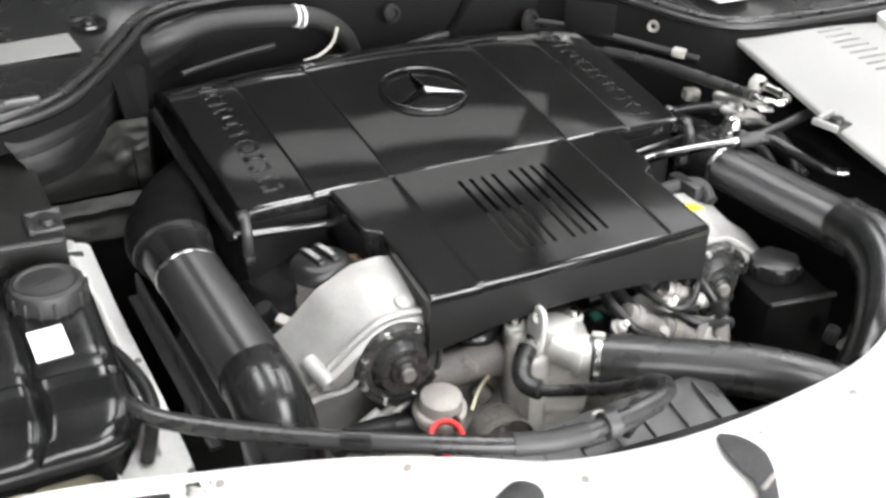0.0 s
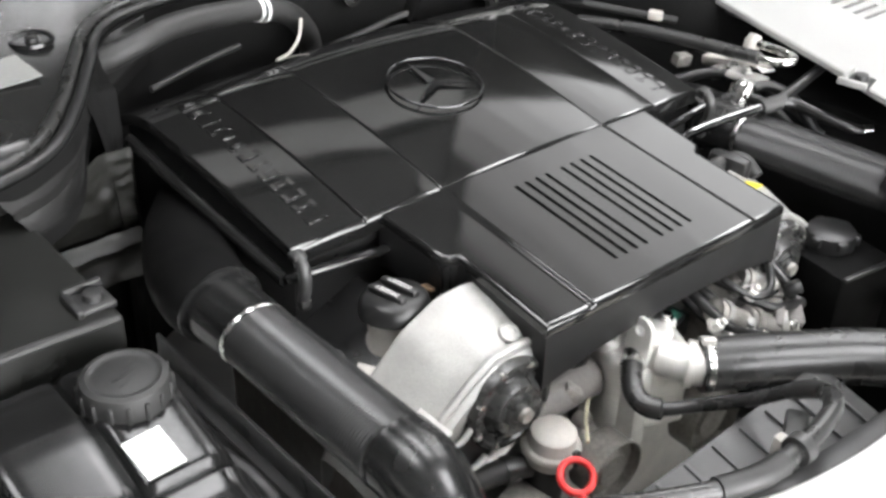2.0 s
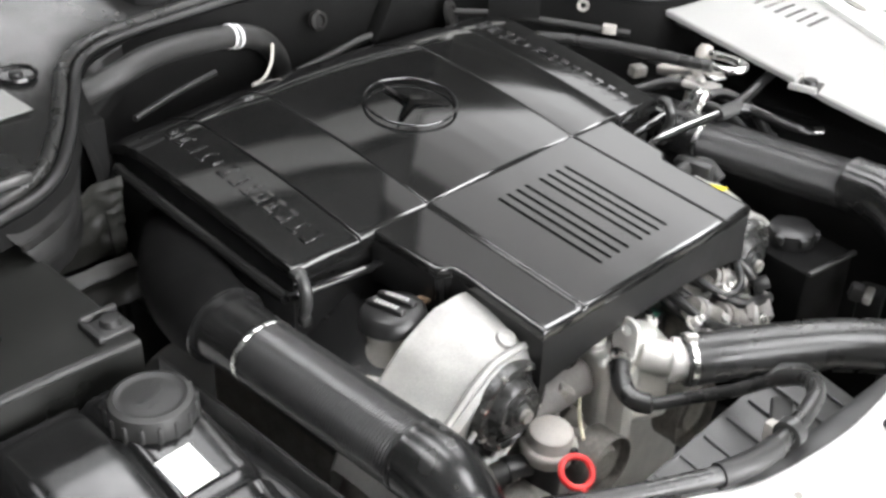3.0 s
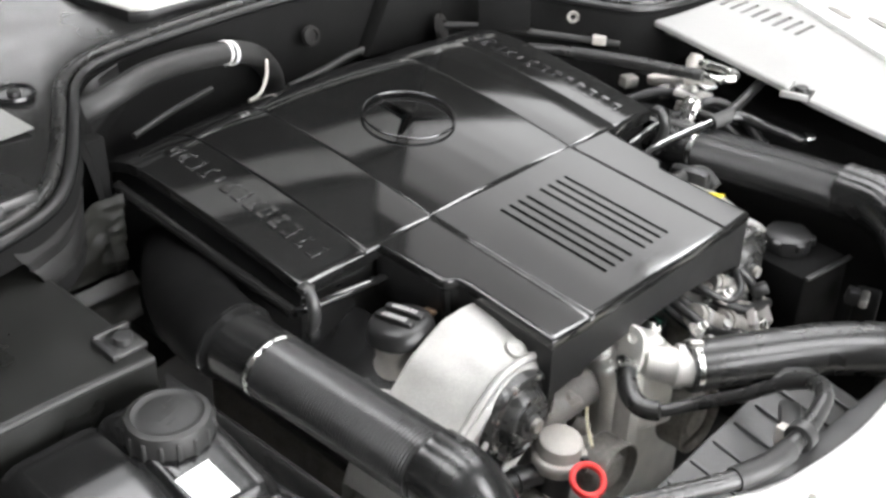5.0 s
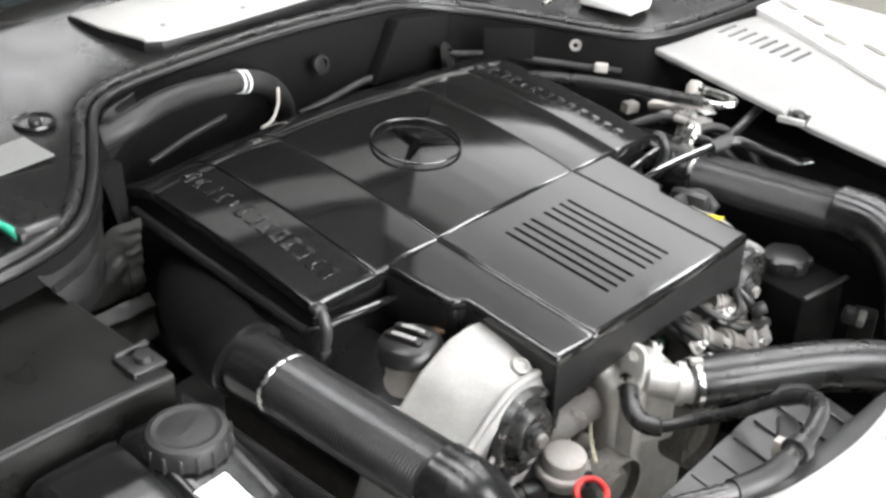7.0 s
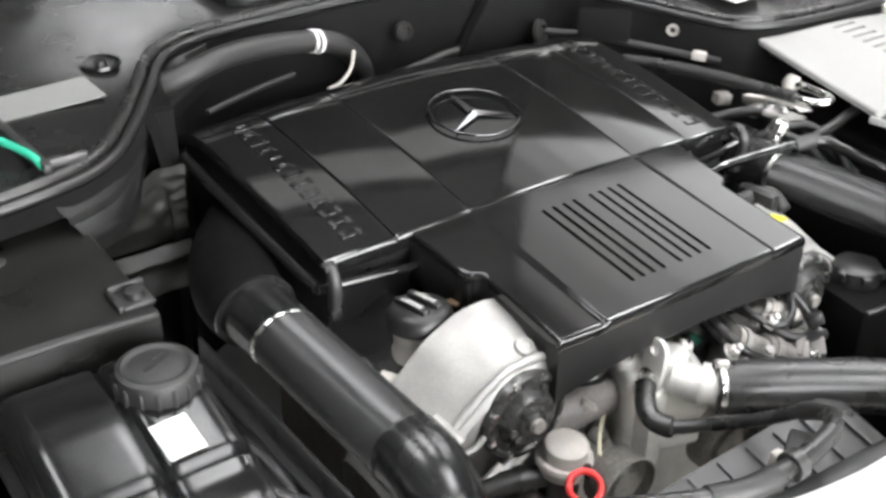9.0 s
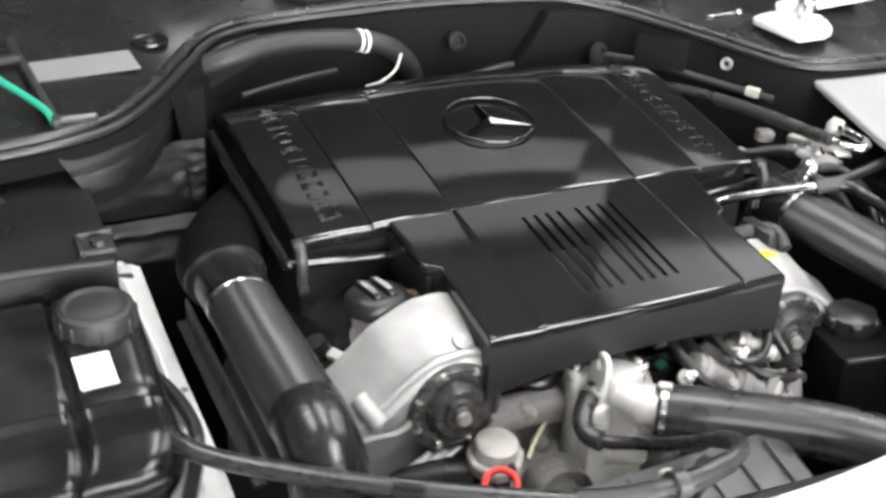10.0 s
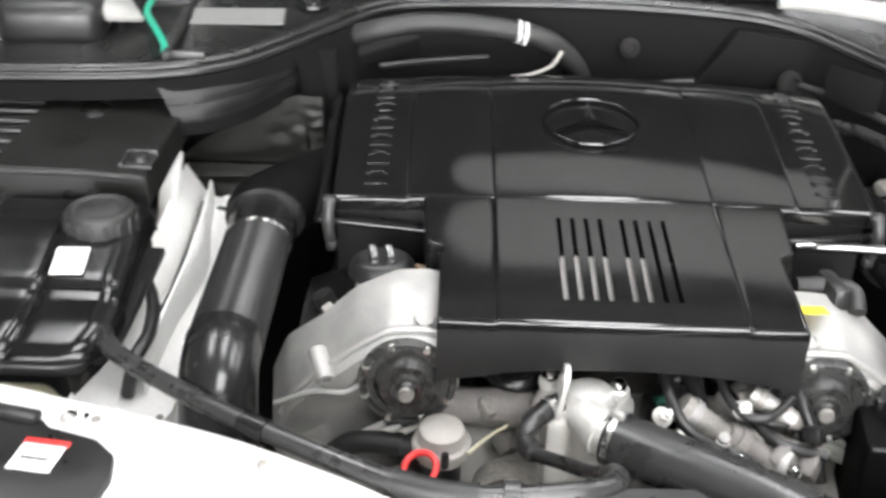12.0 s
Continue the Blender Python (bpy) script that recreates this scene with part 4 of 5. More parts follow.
bh = thing("bypass_hose", "thin black coolant hose looping to the front panel", "hose")
part("hose", tube([(-0.050, -0.004, -0.084), (-0.064, -0.014, -0.086), (-0.082, -0.032, -0.093), (-0.087, -0.050, -0.098), (-0.078, -0.068, -0.098), (-0.058, -0.090, -0.089), (-0.038, -0.132, -0.064), (-0.024, -0.168, -0.036), (-0.026, -0.193, -0.023), (-0.046, -0.210, -0.017), (-0.076, -0.218, -0.016), (-0.110, -0.222, -0.017)], lambda s: 0.0105 if s < 0.36 else 0.0066 if s < 0.62 else 0.0085, segs=20), DUSTRUB, bh)

part("start_clip", tube([(-0.060, -0.011, -0.0855), (-0.066, -0.0155, -0.0865)], 0.0118, smooth=False, segs=20), STEEL, bh)
# rail hose along the front panel
rail = thing("coolant_line", "black coolant line running along the front panel", "hose")
part("line", tube([(-0.489, 0.035, -0.012), (-0.484, 0.0, -0.013), (-0.469, -0.037, -0.013), (-0.445, -0.062, -0.014), (-0.410, -0.089, -0.014), (-0.355, -0.127, -0.014), (-0.318, -0.150, -0.014), (-0.247, -0.189, -0.014), (-0.195, -0.213, -0.015), (-0.155, -0.223, -0.016), (-0.110, -0.222, -0.017)], 0.0085, segs=20), DUSTRUB, rail)
part("joint", tube([(-0.328, -0.1440, -0.014), (-0.318, -0.150, -0.014), (-0.306, -0.1572, -0.014)], 0.0102, segs=20), GLOSS, rail)
part("sleeve", tube([(-0.20, -0.211, -0.015), (-0.165, -0.2212, -0.0158), (-0.135, -0.2235, -0.0164)], 0.0105, segs=20), GREYRUB, rail)
part("clip", tube([(-0.116, -0.2222, -0.017), (-0.104, -0.222, -0.017)], 0.0132, smooth=False, segs=20), SHROUD, rail)
part("clip_stem", box((0.012, 0.02, 0.02), (-0.108, -0.209, -0.027), (0, 0, 0), 0.003), GREYCAP, rail, "pale plastic clip stem")
part("second_line", tube([(-0.135, -0.22, -0.03), (-0.1, -0.222, -0.026), (-0.05, -0.214, -0.022)], 0.006, segs=14), GREYRUB, rail)

# fan shroud behind the front panel
sh = thing("fan_shroud", "grey plastic fan shroud behind the front panel", "fan shroud")
part("slope", box((0.27, 0.10, 0.006), (-0.055, -0.178, -0.098), (14, 0, 2), 0.002), SHROUD, sh)
part("rim", box((0.75, 0.03, 0.03), (-0.05, -0.225, -0.075), (0, 0, -3), 0.006), BLACK, sh)
for i in range(7):
    part("rib", box((0.004, 0.085, 0.005), (-0.17 + 0.038 * i, -0.178, -0.0945), (14, 0, 2), 0.001), SHROUD, sh)
part("bracket", box((0.05, 0.02, 0.012), (-0.06, -0.19, -0.05), (0, 0, 30), 0.003), GREYRUB, sh)

# ---- filler with a red ring ----
wc = thing("tube_cap", "pale grey round cap on a black neck", "cap", at=(-0.165, -0.013, -0.117))
wc.rotation_euler = (radians(6), 0, 0)
part("lid", lathe([(0, 0.0035), (0.0185, 0.0035), (0.0215, 0.002), (0.0225, -0.001), (0.0228, -0.010), (0.0235, -0.0115), (0.0275, -0.0125), (0.0288, -0.0145), (0.0288, -0.019), (0.0265, -0.021), (0.0265, -0.028), (0.022, -0.032), (0, -0.032)], None, 40), GREYCAP, wc)
part("neck", lathe([(0.02, -0.03), (0.02, -0.2), (0, -0.2)], None, 30), BLACK, wc)
part("tab", box((0.008, 0.007, 0.018), (0.004, -0.029, -0.012), (-14, 0, 0), 0.003), BLACK, wc)
rr = thing("dipstick_ring", "red plastic pull ring of the dipstick", "dipstick", at=(-0.184, -0.062, -0.124))
ringp = [(0.0155 * math.cos(a), 0.0155 * math.sin(a), 0) for a in (2 * math.pi * i / 32 for i in range(33))]
rr.rotation_euler = (radians(30), 0, radians(-25))
part("ring", tube(ringp, 0.0035, smooth=False, segs=10, caps=False), RED, rr)
part("stem", tube([(0, -0.015, 0), (0, -0.022, -0.004), (0, -0.026, -0.03)], 0.004), RED, rr)
part("sheath", tube([(0.004, -0.012, -0.02), (0.004, -0.02, -0.12)], 0.006), DUST, rr)

# ---- expansion tank ----
tank = thing("coolant_tank", "black coolant expansion tank with a screw cap and white label", "coolant tank")


def tank_top(u, v):
    x = -0.64 + 0.172 * u
    y = -0.060 + 0.227 * v
    z = float(np.interp(y, [-0.060, -0.056, -0.048, -0.036, -0.02, 0.012, 0.03, 0.085, 0.11, 0.167], [-0.026, -0.019, -0.011, -0.005, -0.001, 0.002, 0.012, 0.026, 0.03, 0.03]))
    z -= 0.007 * math.exp(-((x + 0.548) / 0.004) ** 2)
    z -= rim(u, 0, 1, 0.13, 0.022) + rim(v, 0, 1, 0.04, 0.008)
    if y > 0.02:
        x = -0.548 + (x + 0.548) * 0.96
    turn = max(0.0, (-0.012 - y) / 0.048)
    x = -0.64 + (x + 0.64) * (1 - 0.24 * (1 - math.sqrt(max(0.0, 1 - turn * turn))))
    z -= 0.006 * math.exp(-((y - 0.026) / 0.004) ** 2)
    return (x, y, z)


part("body", field(sorted({*[i / 30 for i in range(31)], 0.01, 0.03, 0.97, 0.99}), sorted({*[i / 40 for i in range(41)], 0.01, 0.99}), tank_top, lambda u, v: 0.010), TANKM, tank)
part("lower_tank", box((0.145, 0.205, 0.15), (-0.568, 0.058, -0.108), bevel=0.03, segs=4), BEIGE, tank, "yellowed translucent lower half")
seam = [(-0.642, -0.062), (-0.51, -0.062), (-0.492, -0.056), (-0.476, -0.042), (-0.467, -0.024), (-0.465, -0.01), (-0.465, 0.168), (-0.642, 0.168)]
part("seam", prism(seam, -0.036, -0.026, 0.003), BLACK, tank)
part("sticker", box((0.031, 0.037, 0.001), (-0.525, 0.0505, 0.0205), (14, 0, 3)), PAPER, tank, "small white paper label")
cap = part("screw_cap", lathe([(0, 0.018), (0.018, 0.019), (0.022, 0.017), (0.026, 0.017), (0.0285, 0.019), (0.033, 0.017), (0.035, 0.012), (0.0355, -0.012), (0.033, -0.016), (0.029, -0.018), (0.029, -0.03), (0, -0.03)], pose(-0.512, 0.116, 0.027), 48), GREYRUB, tank, "ribbed dusty black screw cap")
for i in range(16):
    a = 2 * math.pi * i / 16
    part("grip_rib", box((0.003, 0.004, 0.022), (-0.512 + 0.0355 * math.cos(a), 0.116 + 0.0355 * math.sin(a), 0.029), (0, 0, math.degrees(a)), 0.001, 1), GREYRUB, cap)
for k in range(3):
    part("cap_print", box((0.012, 0.0022, 0.0006), (-0.517 + 0.006 * k, 0.104 + 0.011 * k, 0.0458), (0, 0, 20)), GREYRUB, cap)
part("cap_mark", box((0.028, 0.003, 0.001), (-0.512, 0.116, 0.0455), (0, 0, 20)), RUBBER, cap)

# ---- reservoir on the far side ----
ws2 = thing("steering_reservoir", "black fluid reservoir box with a round grey-black cap", "reservoir")
part("box", box((0.09, 0.105, 0.11), (0.276, -0.012, -0.142), (0, 0, -8), 0.008), AIRBOX, ws2)
part("lip", box((0.086, 0.006, 0.004), (0.270, -0.064, -0.088), (0, 0, -8), 0.001), RUBBER, ws2)
c2 = part("cap", lathe([(0, 0.014), (0.024, 0.015), (0.027, 0.013), (0.028, 0.0), (0.027, -0.012), (0, -0.012)], pose(0.277, -0.004, -0.082), 36), RUBBER, ws2)
for i in range(6):
    a = 2 * math.pi * i / 6
    part("cap_lobe", box((0.010, 0.012, 0.012), (0.277 + 0.027 * math.cos(a), -0.004 + 0.027 * math.sin(a), -0.075), (0, 0, math.degrees(a)), 0.003), RUBBER, c2)

# ---- hoses and pipes at the back ----
loom = thing("firewall_hose", "grey fabric-wrapped hose with a silver clip along the firewall", "hose")
part("hose", tube([(-0.335, 0.60, 0.050), (-0.305, 0.585, 0.072), (-0.278, 0.575, 0.084), (-0.25, 0.575, 0.091), (-0.21, 0.586, 0.094), (-0.15, 0.598, 0.090), (-0.074, 0.608, 0.078), (-0.03, 0.616, 0.06), (0.0, 0.625, 0.03), (0.012, 0.63, 0.0), (0.015, 0.63, -0.06)], 0.0145, segs=24), GREYRUB, loom)
for dx in (-0.0045, 0.0045):
    part("clip", tube([(-0.076 + dx - 0.0018, 0.607, 0.0785 - dx * 0.3), (-0.076 + dx + 0.0018, 0.6075, 0.0780 - dx * 0.3)], 0.0158, smooth=False, segs=24), WHITEP, loom, "white clip band")
part("lower_strip", tube([(-0.262, 0.538, 0.050), (-0.235, 0.547, 0.051), (-0.18, 0.567, 0.051), (-0.12, 0.585, 0.05)], 0.0036), CHAN, loom)
part("wire", tube([(-0.02, 0.602, 0.055), (-0.035, 0.585, 0.04), (-0.065, 0.56, 0.036), (-0.09, 0.55, 0.036)], 0.0021), GREYCAP, loom)
for x, y, z, r in ((0.075, 0.638, 0.055, 0.014), (0.290, 0.600, 0.02, 0.022)):
    g = part("grommet", lathe([(r, 0), (r * 0.95, 0.006), (r * 0.6, 0.008), (r * 0.55, 0.004), (0, 0.004)], pose(x, y - 0.01, z, 75, 0, 0 if x < 0.2 else 30), 28), AIRPAD)
    tagged(g, "round rubber grommet in the firewall", "grommet", "firewall grommets")
fs = thing("firewall_cover", "dark angled plastic cover on the firewall", "cover")
part("shell", prism([(0.16, 0.0), (0.30, -0.01), (0.33, 0.07), (0.22, 0.085)], 0, 0.03, 0.006, pose(0.0, 0.635, 0.0, 82, 0, 0)), CLOTH, fs)
part("ledge", tube([(0.03, 0.62, -0.005), (0.1, 0.625, 0.0), (0.15, 0.625, 0.008), (0.2, 0.62, 0.01)], 0.006), GREYRUB, fs)

pipe = thing("coolant_pipe", "thin grey pipe with a pale yellow clip", "pipe")
part("pipe", tube([(0.30, 0.60, 0.02), (0.345, 0.549, 0.02), (0.39, 0.48, 0.017), (0.435, 0.415, 0.012), (0.455, 0.385, 0.010)], 0.0055), GREYRUB, pipe)
part("clip", box((0.02, 0.014, 0.013), (0.438, 0.410, 0.014), (0, 0, -56), 0.002), GREYCAP, pipe, "pale yellow clip")
vac = thing("vacuum_hose", "curved black hose with a bright metal end", "hose")
part("hose", tube([(0.31, 0.56, -0.02), (0.345, 0.48, 0.005), (0.375, 0.40, 0.014), (0.395, 0.32, 0.019), (0.405, 0.26, 0.022), (0.412, 0.218, 0.025)], 0.0085), DUSTRUB, vac)
part("metal_end", tube([(0.412, 0.222, 0.025), (0.411, 0.203, 0.026), (0.418, 0.187, 0.027), (0.430, 0.181, 0.027), (0.443, 0.189, 0.027), (0.450, 0.206, 0.026), (0.451, 0.227, 0.025), (0.453, 0.250, 0.023)], 0.0056, segs=16), STEEL, vac, "bright bent metal end")
part("fitting", lathe([(0.010, -0.012), (0.012, 0.0), (0.008, 0.010), (0, 0.011)], pose(0.454, 0.258, 0.022, 0, 20, 0), 16), GREYCAP, vac)
vv = thing("vacuum_valve", "pale grey plastic valve with a pointed lug beside the wing", "valve")
part("body", prism([(-0.021, 0.025), (-0.022, 0.01), (-0.012, -0.04), (0.010, -0.075), (0.016, -0.06), (0.012, 0.0), (-0.005, 0.03)], -0.008, 0.006, 0.004, pose(0.446, 0.29, -0.010, -14, 0, -8)), GREYCAP, vv)
part("stem", lathe([(0.007, -0.04), (0.007, 0.0), (0, 0.0)], pose(0.436, 0.255, -0.008, 10, 0, 0), 16), GREYCAP, vv)
for q in ((0.429, 0.252, -0.031), (0.440, 0.262, -0.036), (0.452, 0.245, -0.03)):
    part("terminal", box((0.010, 0.014, 0.010), q, (20, 30, 40), 0.002), STEEL, vv)
part("flap", box((0.02, 0.035, 0.003), (0.447, 0.235, 0.000), (8, 0, -20), 0.001), WHITEP, vv)

pt = part("firewall_patch", box((0.075, 0.003, 0.045), (0.352, 0.520, 0.044), (-10, 0, -44), 0.0012), CLOTH)
tagged(pt, "grey rectangular pad stuck on the firewall side", "pad")
rb = part("ring_nut", lathe([(0.004, 0.0), (0.004, 0.004), (0.008, 0.005), (0.009, 0.0)], pose(0.406, 0.437, 0.050, 80, 0, -55), 20), DUST)
tagged(rb, "small round metal nut on the firewall side", "nut")
bar = thing("fuel_pipe", "shiny grey pipe with a joint and a black tail", "pipe")
part("pipe", tube([(0.195, 0.158, 0.003), (0.222, 0.163, 0.002), (0.275, 0.161, 0.002), (0.325, 0.156, 0.002), (0.350, 0.152, 0.003)], 0.0056, segs=18), PIPEG, bar)
part("tail_hose", tube([(0.358, 0.149, 0.005), (0.376, 0.135, 0.004), (0.386, 0.115, -0.002), (0.400, 0.092, -0.010), (0.412, 0.074, -0.016), (0.424, 0.067, -0.020)], 0.0072, segs=18), GLOSS, bar, "black tail hose")
part("tip", tube([(0.422, 0.068, -0.0195), (0.430, 0.065, -0.020), (0.438, 0.062, -0.021)], 0.0062, segs=16), STEEL, bar, "bright metal tip")
part("joint", tube([(0.340, 0.155, 0.001), (0.358, 0.149, 0.004), (0.370, 0.145, 0.006)], 0.0095), PRIMER, bar, "grey plastic joint")
part("branch", tube([(0.358, 0.149, 0.005), (0.40, 0.152, 0.010), (0.44, 0.158, 0.014), (0.47, 0.163, 0.016)], 0.0065), RUBBER, bar)

# ---- fittings between air box and wing, far side ----
rnd = random.Random(7)
for i in range(14):
    x, y, z = rnd.uniform(0.33, 0.42), rnd.uniform(0.2, 0.42), rnd.uniform(-0.06, -0.005)
    c = part("connector", box((rnd.uniform(0.012, 0.03), rnd.uniform(0.012, 0.028), rnd.uniform(0.01, 0.02)), (0, 0, 0), (rnd.uniform(-30, 30), rnd.uniform(-30, 30), rnd.uniform(0, 90)), 0.003), rnd.choice([ALUD, BLACK, DUST, GREYCAP, ALU]))
    c.location = (x, y, z)
    tagged(c, "small wiring connector or metal fitting beside the air box", "connector", "fittings beside the air box")
vb = thing("valve_bracket", "dull aluminium valve bracket with bolts", "bracket")
part("plate", box((0.045, 0.05, 0.010), (0.405, 0.225, -0.002), (8, 12, 25), 0.003), ALUD, vb)
part("body", lathe([(0.014, -0.03), (0.014, 0.0), (0.010, 0.006), (0, 0.007)], pose(0.375, 0.205, 0.002, 10, 20, 0), 20), STEEL, vb)
bolt(vb, (0.395, 0.22, 0.01))
bolt(vb, (0.40, 0.245, 0.006))
for k, pts in enumerate(([(0.36, 0.21, -0.01), (0.40, 0.19, 0.0), (0.42, 0.15, -0.02), (0.41, 0.1, -0.06)], [(0.34, 0.24, -0.03), (0.37, 0.2, -0.01), (0.39, 0.15, -0.03), (0.38, 0.1, -0.08)], [(0.35, 0.3, -0.02), (0.39, 0.26, -0.005), (0.42, 0.2, -0.02), (0.43, 0.12, -0.05)])):
    h = part("wiring_loom", tube(pts, 0.007), RUBBER)
    tagged(h, "black wrapped wiring loom beside the air box", "wiring", "wiring looms")
sr = part("side_bracket", box((0.02, 0.05, 0.03), (0.225, 0.11, -0.02), (0, 0, 10), 0.008), BLACK)
tagged(sr, "black hose stub beside the front plate", "stub")
lp = part("bent_pipe", tube([(0.19, 0.115, -0.018), (0.225, 0.115, -0.016), (0.245, 0.105, -0.018), (0.245, 0.085, -0.03)], 0.009), GREYRUB)
tagged(lp, "short bent grey pipe beside the front plate", "pipe")

# ---- clutter in the middle below the front plate ----
gc = thing("sensor_plug", "black plug with a green insert", "plug")
part("shell", box((0.032, 0.03, 0.03), (0.05, 0.03, -0.118), (0, 0, 15), 0.005), BLACK, gc)
part("insert", box((0.014, 0.012, 0.004), (0.049, 0.026, -0.102), (10, 0, 15), 0.001), DIMGREEN, gc)
for i, (x, y, z, r, L, m) in enumerate(((0.10, 0.0, -0.13, 0.03, 0.07, DUST), (0.155, -0.01, -0.14, 0.026, 0.06, ALUD), (0.07, -0.02, -0.13, 0.014, 0.03, ALU), (0.13, 0.03, -0.10, 0.018, 0.04, ALUD))):
    g = thing("accessory", "dusty metal accessory body on the engine front", "engine part", "engine accessories")
    part("can", lathe([(0, L / 2), (r * 0.8, L / 2), (r, L / 2 - 0.006), (r, -L / 2), (0, -L / 2)], pose(x, y, z, 80, 10 * i, 40 * i), 28), m, g)
    bolt(g, (x + r * 0.5, y - L / 2 - 0.002, z + r * 0.4), (0, -1, 0.3), 0.005, 0.008)
    bolt(g, (x - r * 0.5, y - L / 2 - 0.002, z + r * 0.3), (0, -1, 0.3), 0.004, 0.007)
CAB = [[(0.075, 0.05, -0.07), (0.08, 0.01, -0.085), (0.095, -0.02, -0.105), (0.125, -0.045, -0.125)], [(0.10, 0.05, -0.08), (0.125, 0.0, -0.09), (0.16, -0.01, -0.10), (0.19, 0.01, -0.09)], [(0.12, 0.03, -0.09), (0.15, -0.02, -0.11), (0.2, -0.03, -0.12)], [(0.06, 0.04, -0.08), (0.068, 0.0, -0.1), (0.09, -0.04, -0.13)], [(-0.140, -0.034, -0.128), (-0.120, -0.012, -0.124), (-0.095, 0.008, -0.120), (-0.066, 0.026, -0.112)]]
for pts, r, m in zip(CAB, (0.008, 0.004, 0.006, 0.005, 0.0019), (RUBBER, RUBBER, BLACK, RUBBER, BEIGE)):
    c = part("cable", tube(pts, r), m)
    tagged(c, "thin cable on the front of the engine", "cable", "engine cables")
rnd = random.Random(11)
for i in range(26):
    x, y, z = rnd.uniform(0.06, 0.21), rnd.uniform(-0.03, 0.05), rnd.uniform(-0.14, -0.085)
    c = part("engine_fitting", box((rnd.uniform(0.012, 0.035), rnd.uniform(0.01, 0.025), rnd.uniform(0.008, 0.022)), (0, 0, 0), (rnd.uniform(-40, 40), rnd.uniform(-40, 40), rnd.uniform(0, 90)), 0.003), rnd.choice([ALUD, DUST, DUST, ALU, BLACK, BROWN]))
    c.location = (x, y, z)
    tagged(c, "small metal or plastic engine fitting", "engine part", "engine fittings")
for x, y, z in ((0.082, -0.012, -0.098), (0.10, -0.03, -0.105), (0.165, 0.02, -0.09), (0.185, -0.005, -0.10)):
    g = thing("bright_bolt", "bright bolt head on the engine front", "bolt", "bright bolts")
    bolt(g, (x, y, z), (0, -0.6, 1), 0.0055, 0.009, ALU)

bp = part("brown_hose", tube([(-0.172, 0.028, -0.118), (-0.13, 0.02, -0.112), (-0.088, 0.022, -0.115), (-0.06, 0.03, -0.13)], 0.019), BROWN)
tagged(bp, "dull brown-grey rubber hose on the engine front", "hose")
fs2 = thing("filler_stub", "short black rubber hose beside the tube cap", "hose")
part("hose", tube([(-0.272, 0.016, -0.172), (-0.255, 0.012, -0.156), (-0.232, 0.008, -0.150), (-0.205, 0.002, -0.150), (-0.185, -0.004, -0.152)], 0.0115, segs=18), GREYRUB, fs2)
part("ring", tube([(-0.212, 0.0035, -0.150), (-0.204, 0.0018, -0.150)], 0.0135, smooth=False, segs=18), BLACK, fs2)
bl = thing("breather_hose", "bent black breather hose below the engine cover", "hose")
part("hose", tube([(-0.125, 0.075, -0.075), (-0.116, 0.052, -0.088), (-0.100, 0.034, -0.094), (-0.084, 0.040, -0.090), (-0.078, 0.065, -0.076)], 0.013, segs=18), GLOSS, bl)
part("ring", tube([(-0.0825, 0.050, -0.0855), (-0.0805, 0.056, -0.082)], 0.0148, smooth=False, segs=18), GREYRUB, bl)
for x, y, z, m, label in ((0.135, 0.020, -0.091, RED, "small red plug among the engine fittings"), (0.170, 0.022, -0.092, AMBER, "small brown plastic plug beside the sensor cap")):
    g = thing("wire_plug", label, "plug", "wire plugs")
    part("shell", box((0.012, 0.012, 0.011), (x, y, z), (15, 10, 25), 0.003), m, g)
    part("boot", tube([(x, y + 0.004, z), (x + 0.004, y + 0.018, z + 0.004), (x + 0.006, y + 0.03, z + 0.012)], 0.004, segs=12), RUBBER, g)
# belt pulleys low on the engine front
for x, y, z, r in ((-0.10, -0.03, -0.185, 0.035), (0.05, -0.035, -0.2, 0.04), (-0.2, -0.02, -0.2, 0.03)):
    g = thing("belt_pulley", "dark belt pulley on the engine front", "pulley", "belt pulleys")
    part("wheel", lathe([(0, 0.01), (r * 0.5, 0.008), (r * 0.6, 0.0), (r * 0.95, 0.0), (r, 0.006), (r, 0.012), (r * 0.97, 0.0125), (r * 0.97, -0.02), (0, -0.02)], pose(x, y, z, 90, 0, 0), 36), DUST, g)
for k, (x, z) in enumerate(((-0.12, -0.095), (-0.10, -0.14), (-0.15, -0.15))):
    g = part("bracket", box((0.026, 0.022, 0.018), (x, 0.012, z - 0.01), (35, 25 * k, 50), 0.006), DUST)
    tagged(g, "dull metal bracket beside the tube cap", "bracket", "engine brackets")

# ---- cowl wiring on the near side ----
gw = part("green_wire", tube([(-0.555, 0.545, 0.128), (-0.549, 0.49, 0.128), (-0.527, 0.44, 0.124), (-0.508, 0.40, 0.118), (-0.503, 0.378, 0.112)], 0.004), GREEN)
tagged(gw, "thin green wire hanging at the cowl corner", "wire")
cb = thing("cowl_bracket", "thin grey metal bracket at the cowl corner", "bracket")
part("upright", box((0.01, 0.28, 0.012), (-0.510, 0.51, 0.112), (0, 0, 4), 0.003), GREYRUB, cb)
part("arm", box((0.05, 0.012, 0.010), (-0.538, 0.565, 0.118), (0, 0, 4), 0.003), GREYRUB, cb)
part("foot", box((0.05, 0.008, 0.012), (-0.482, 0.386, 0.110), (0, 0, 0), 0.003), SHROUD, cb)
fb = thing("fuse_box", "black box with a yellow and white sticker in the cowl corner", "fuse box")
part("box", box((0.13, 0.12, 0.06), (-0.665, 0.50, 0.12), (0, 0, 4), 0.02, 3), BLACK, fb)
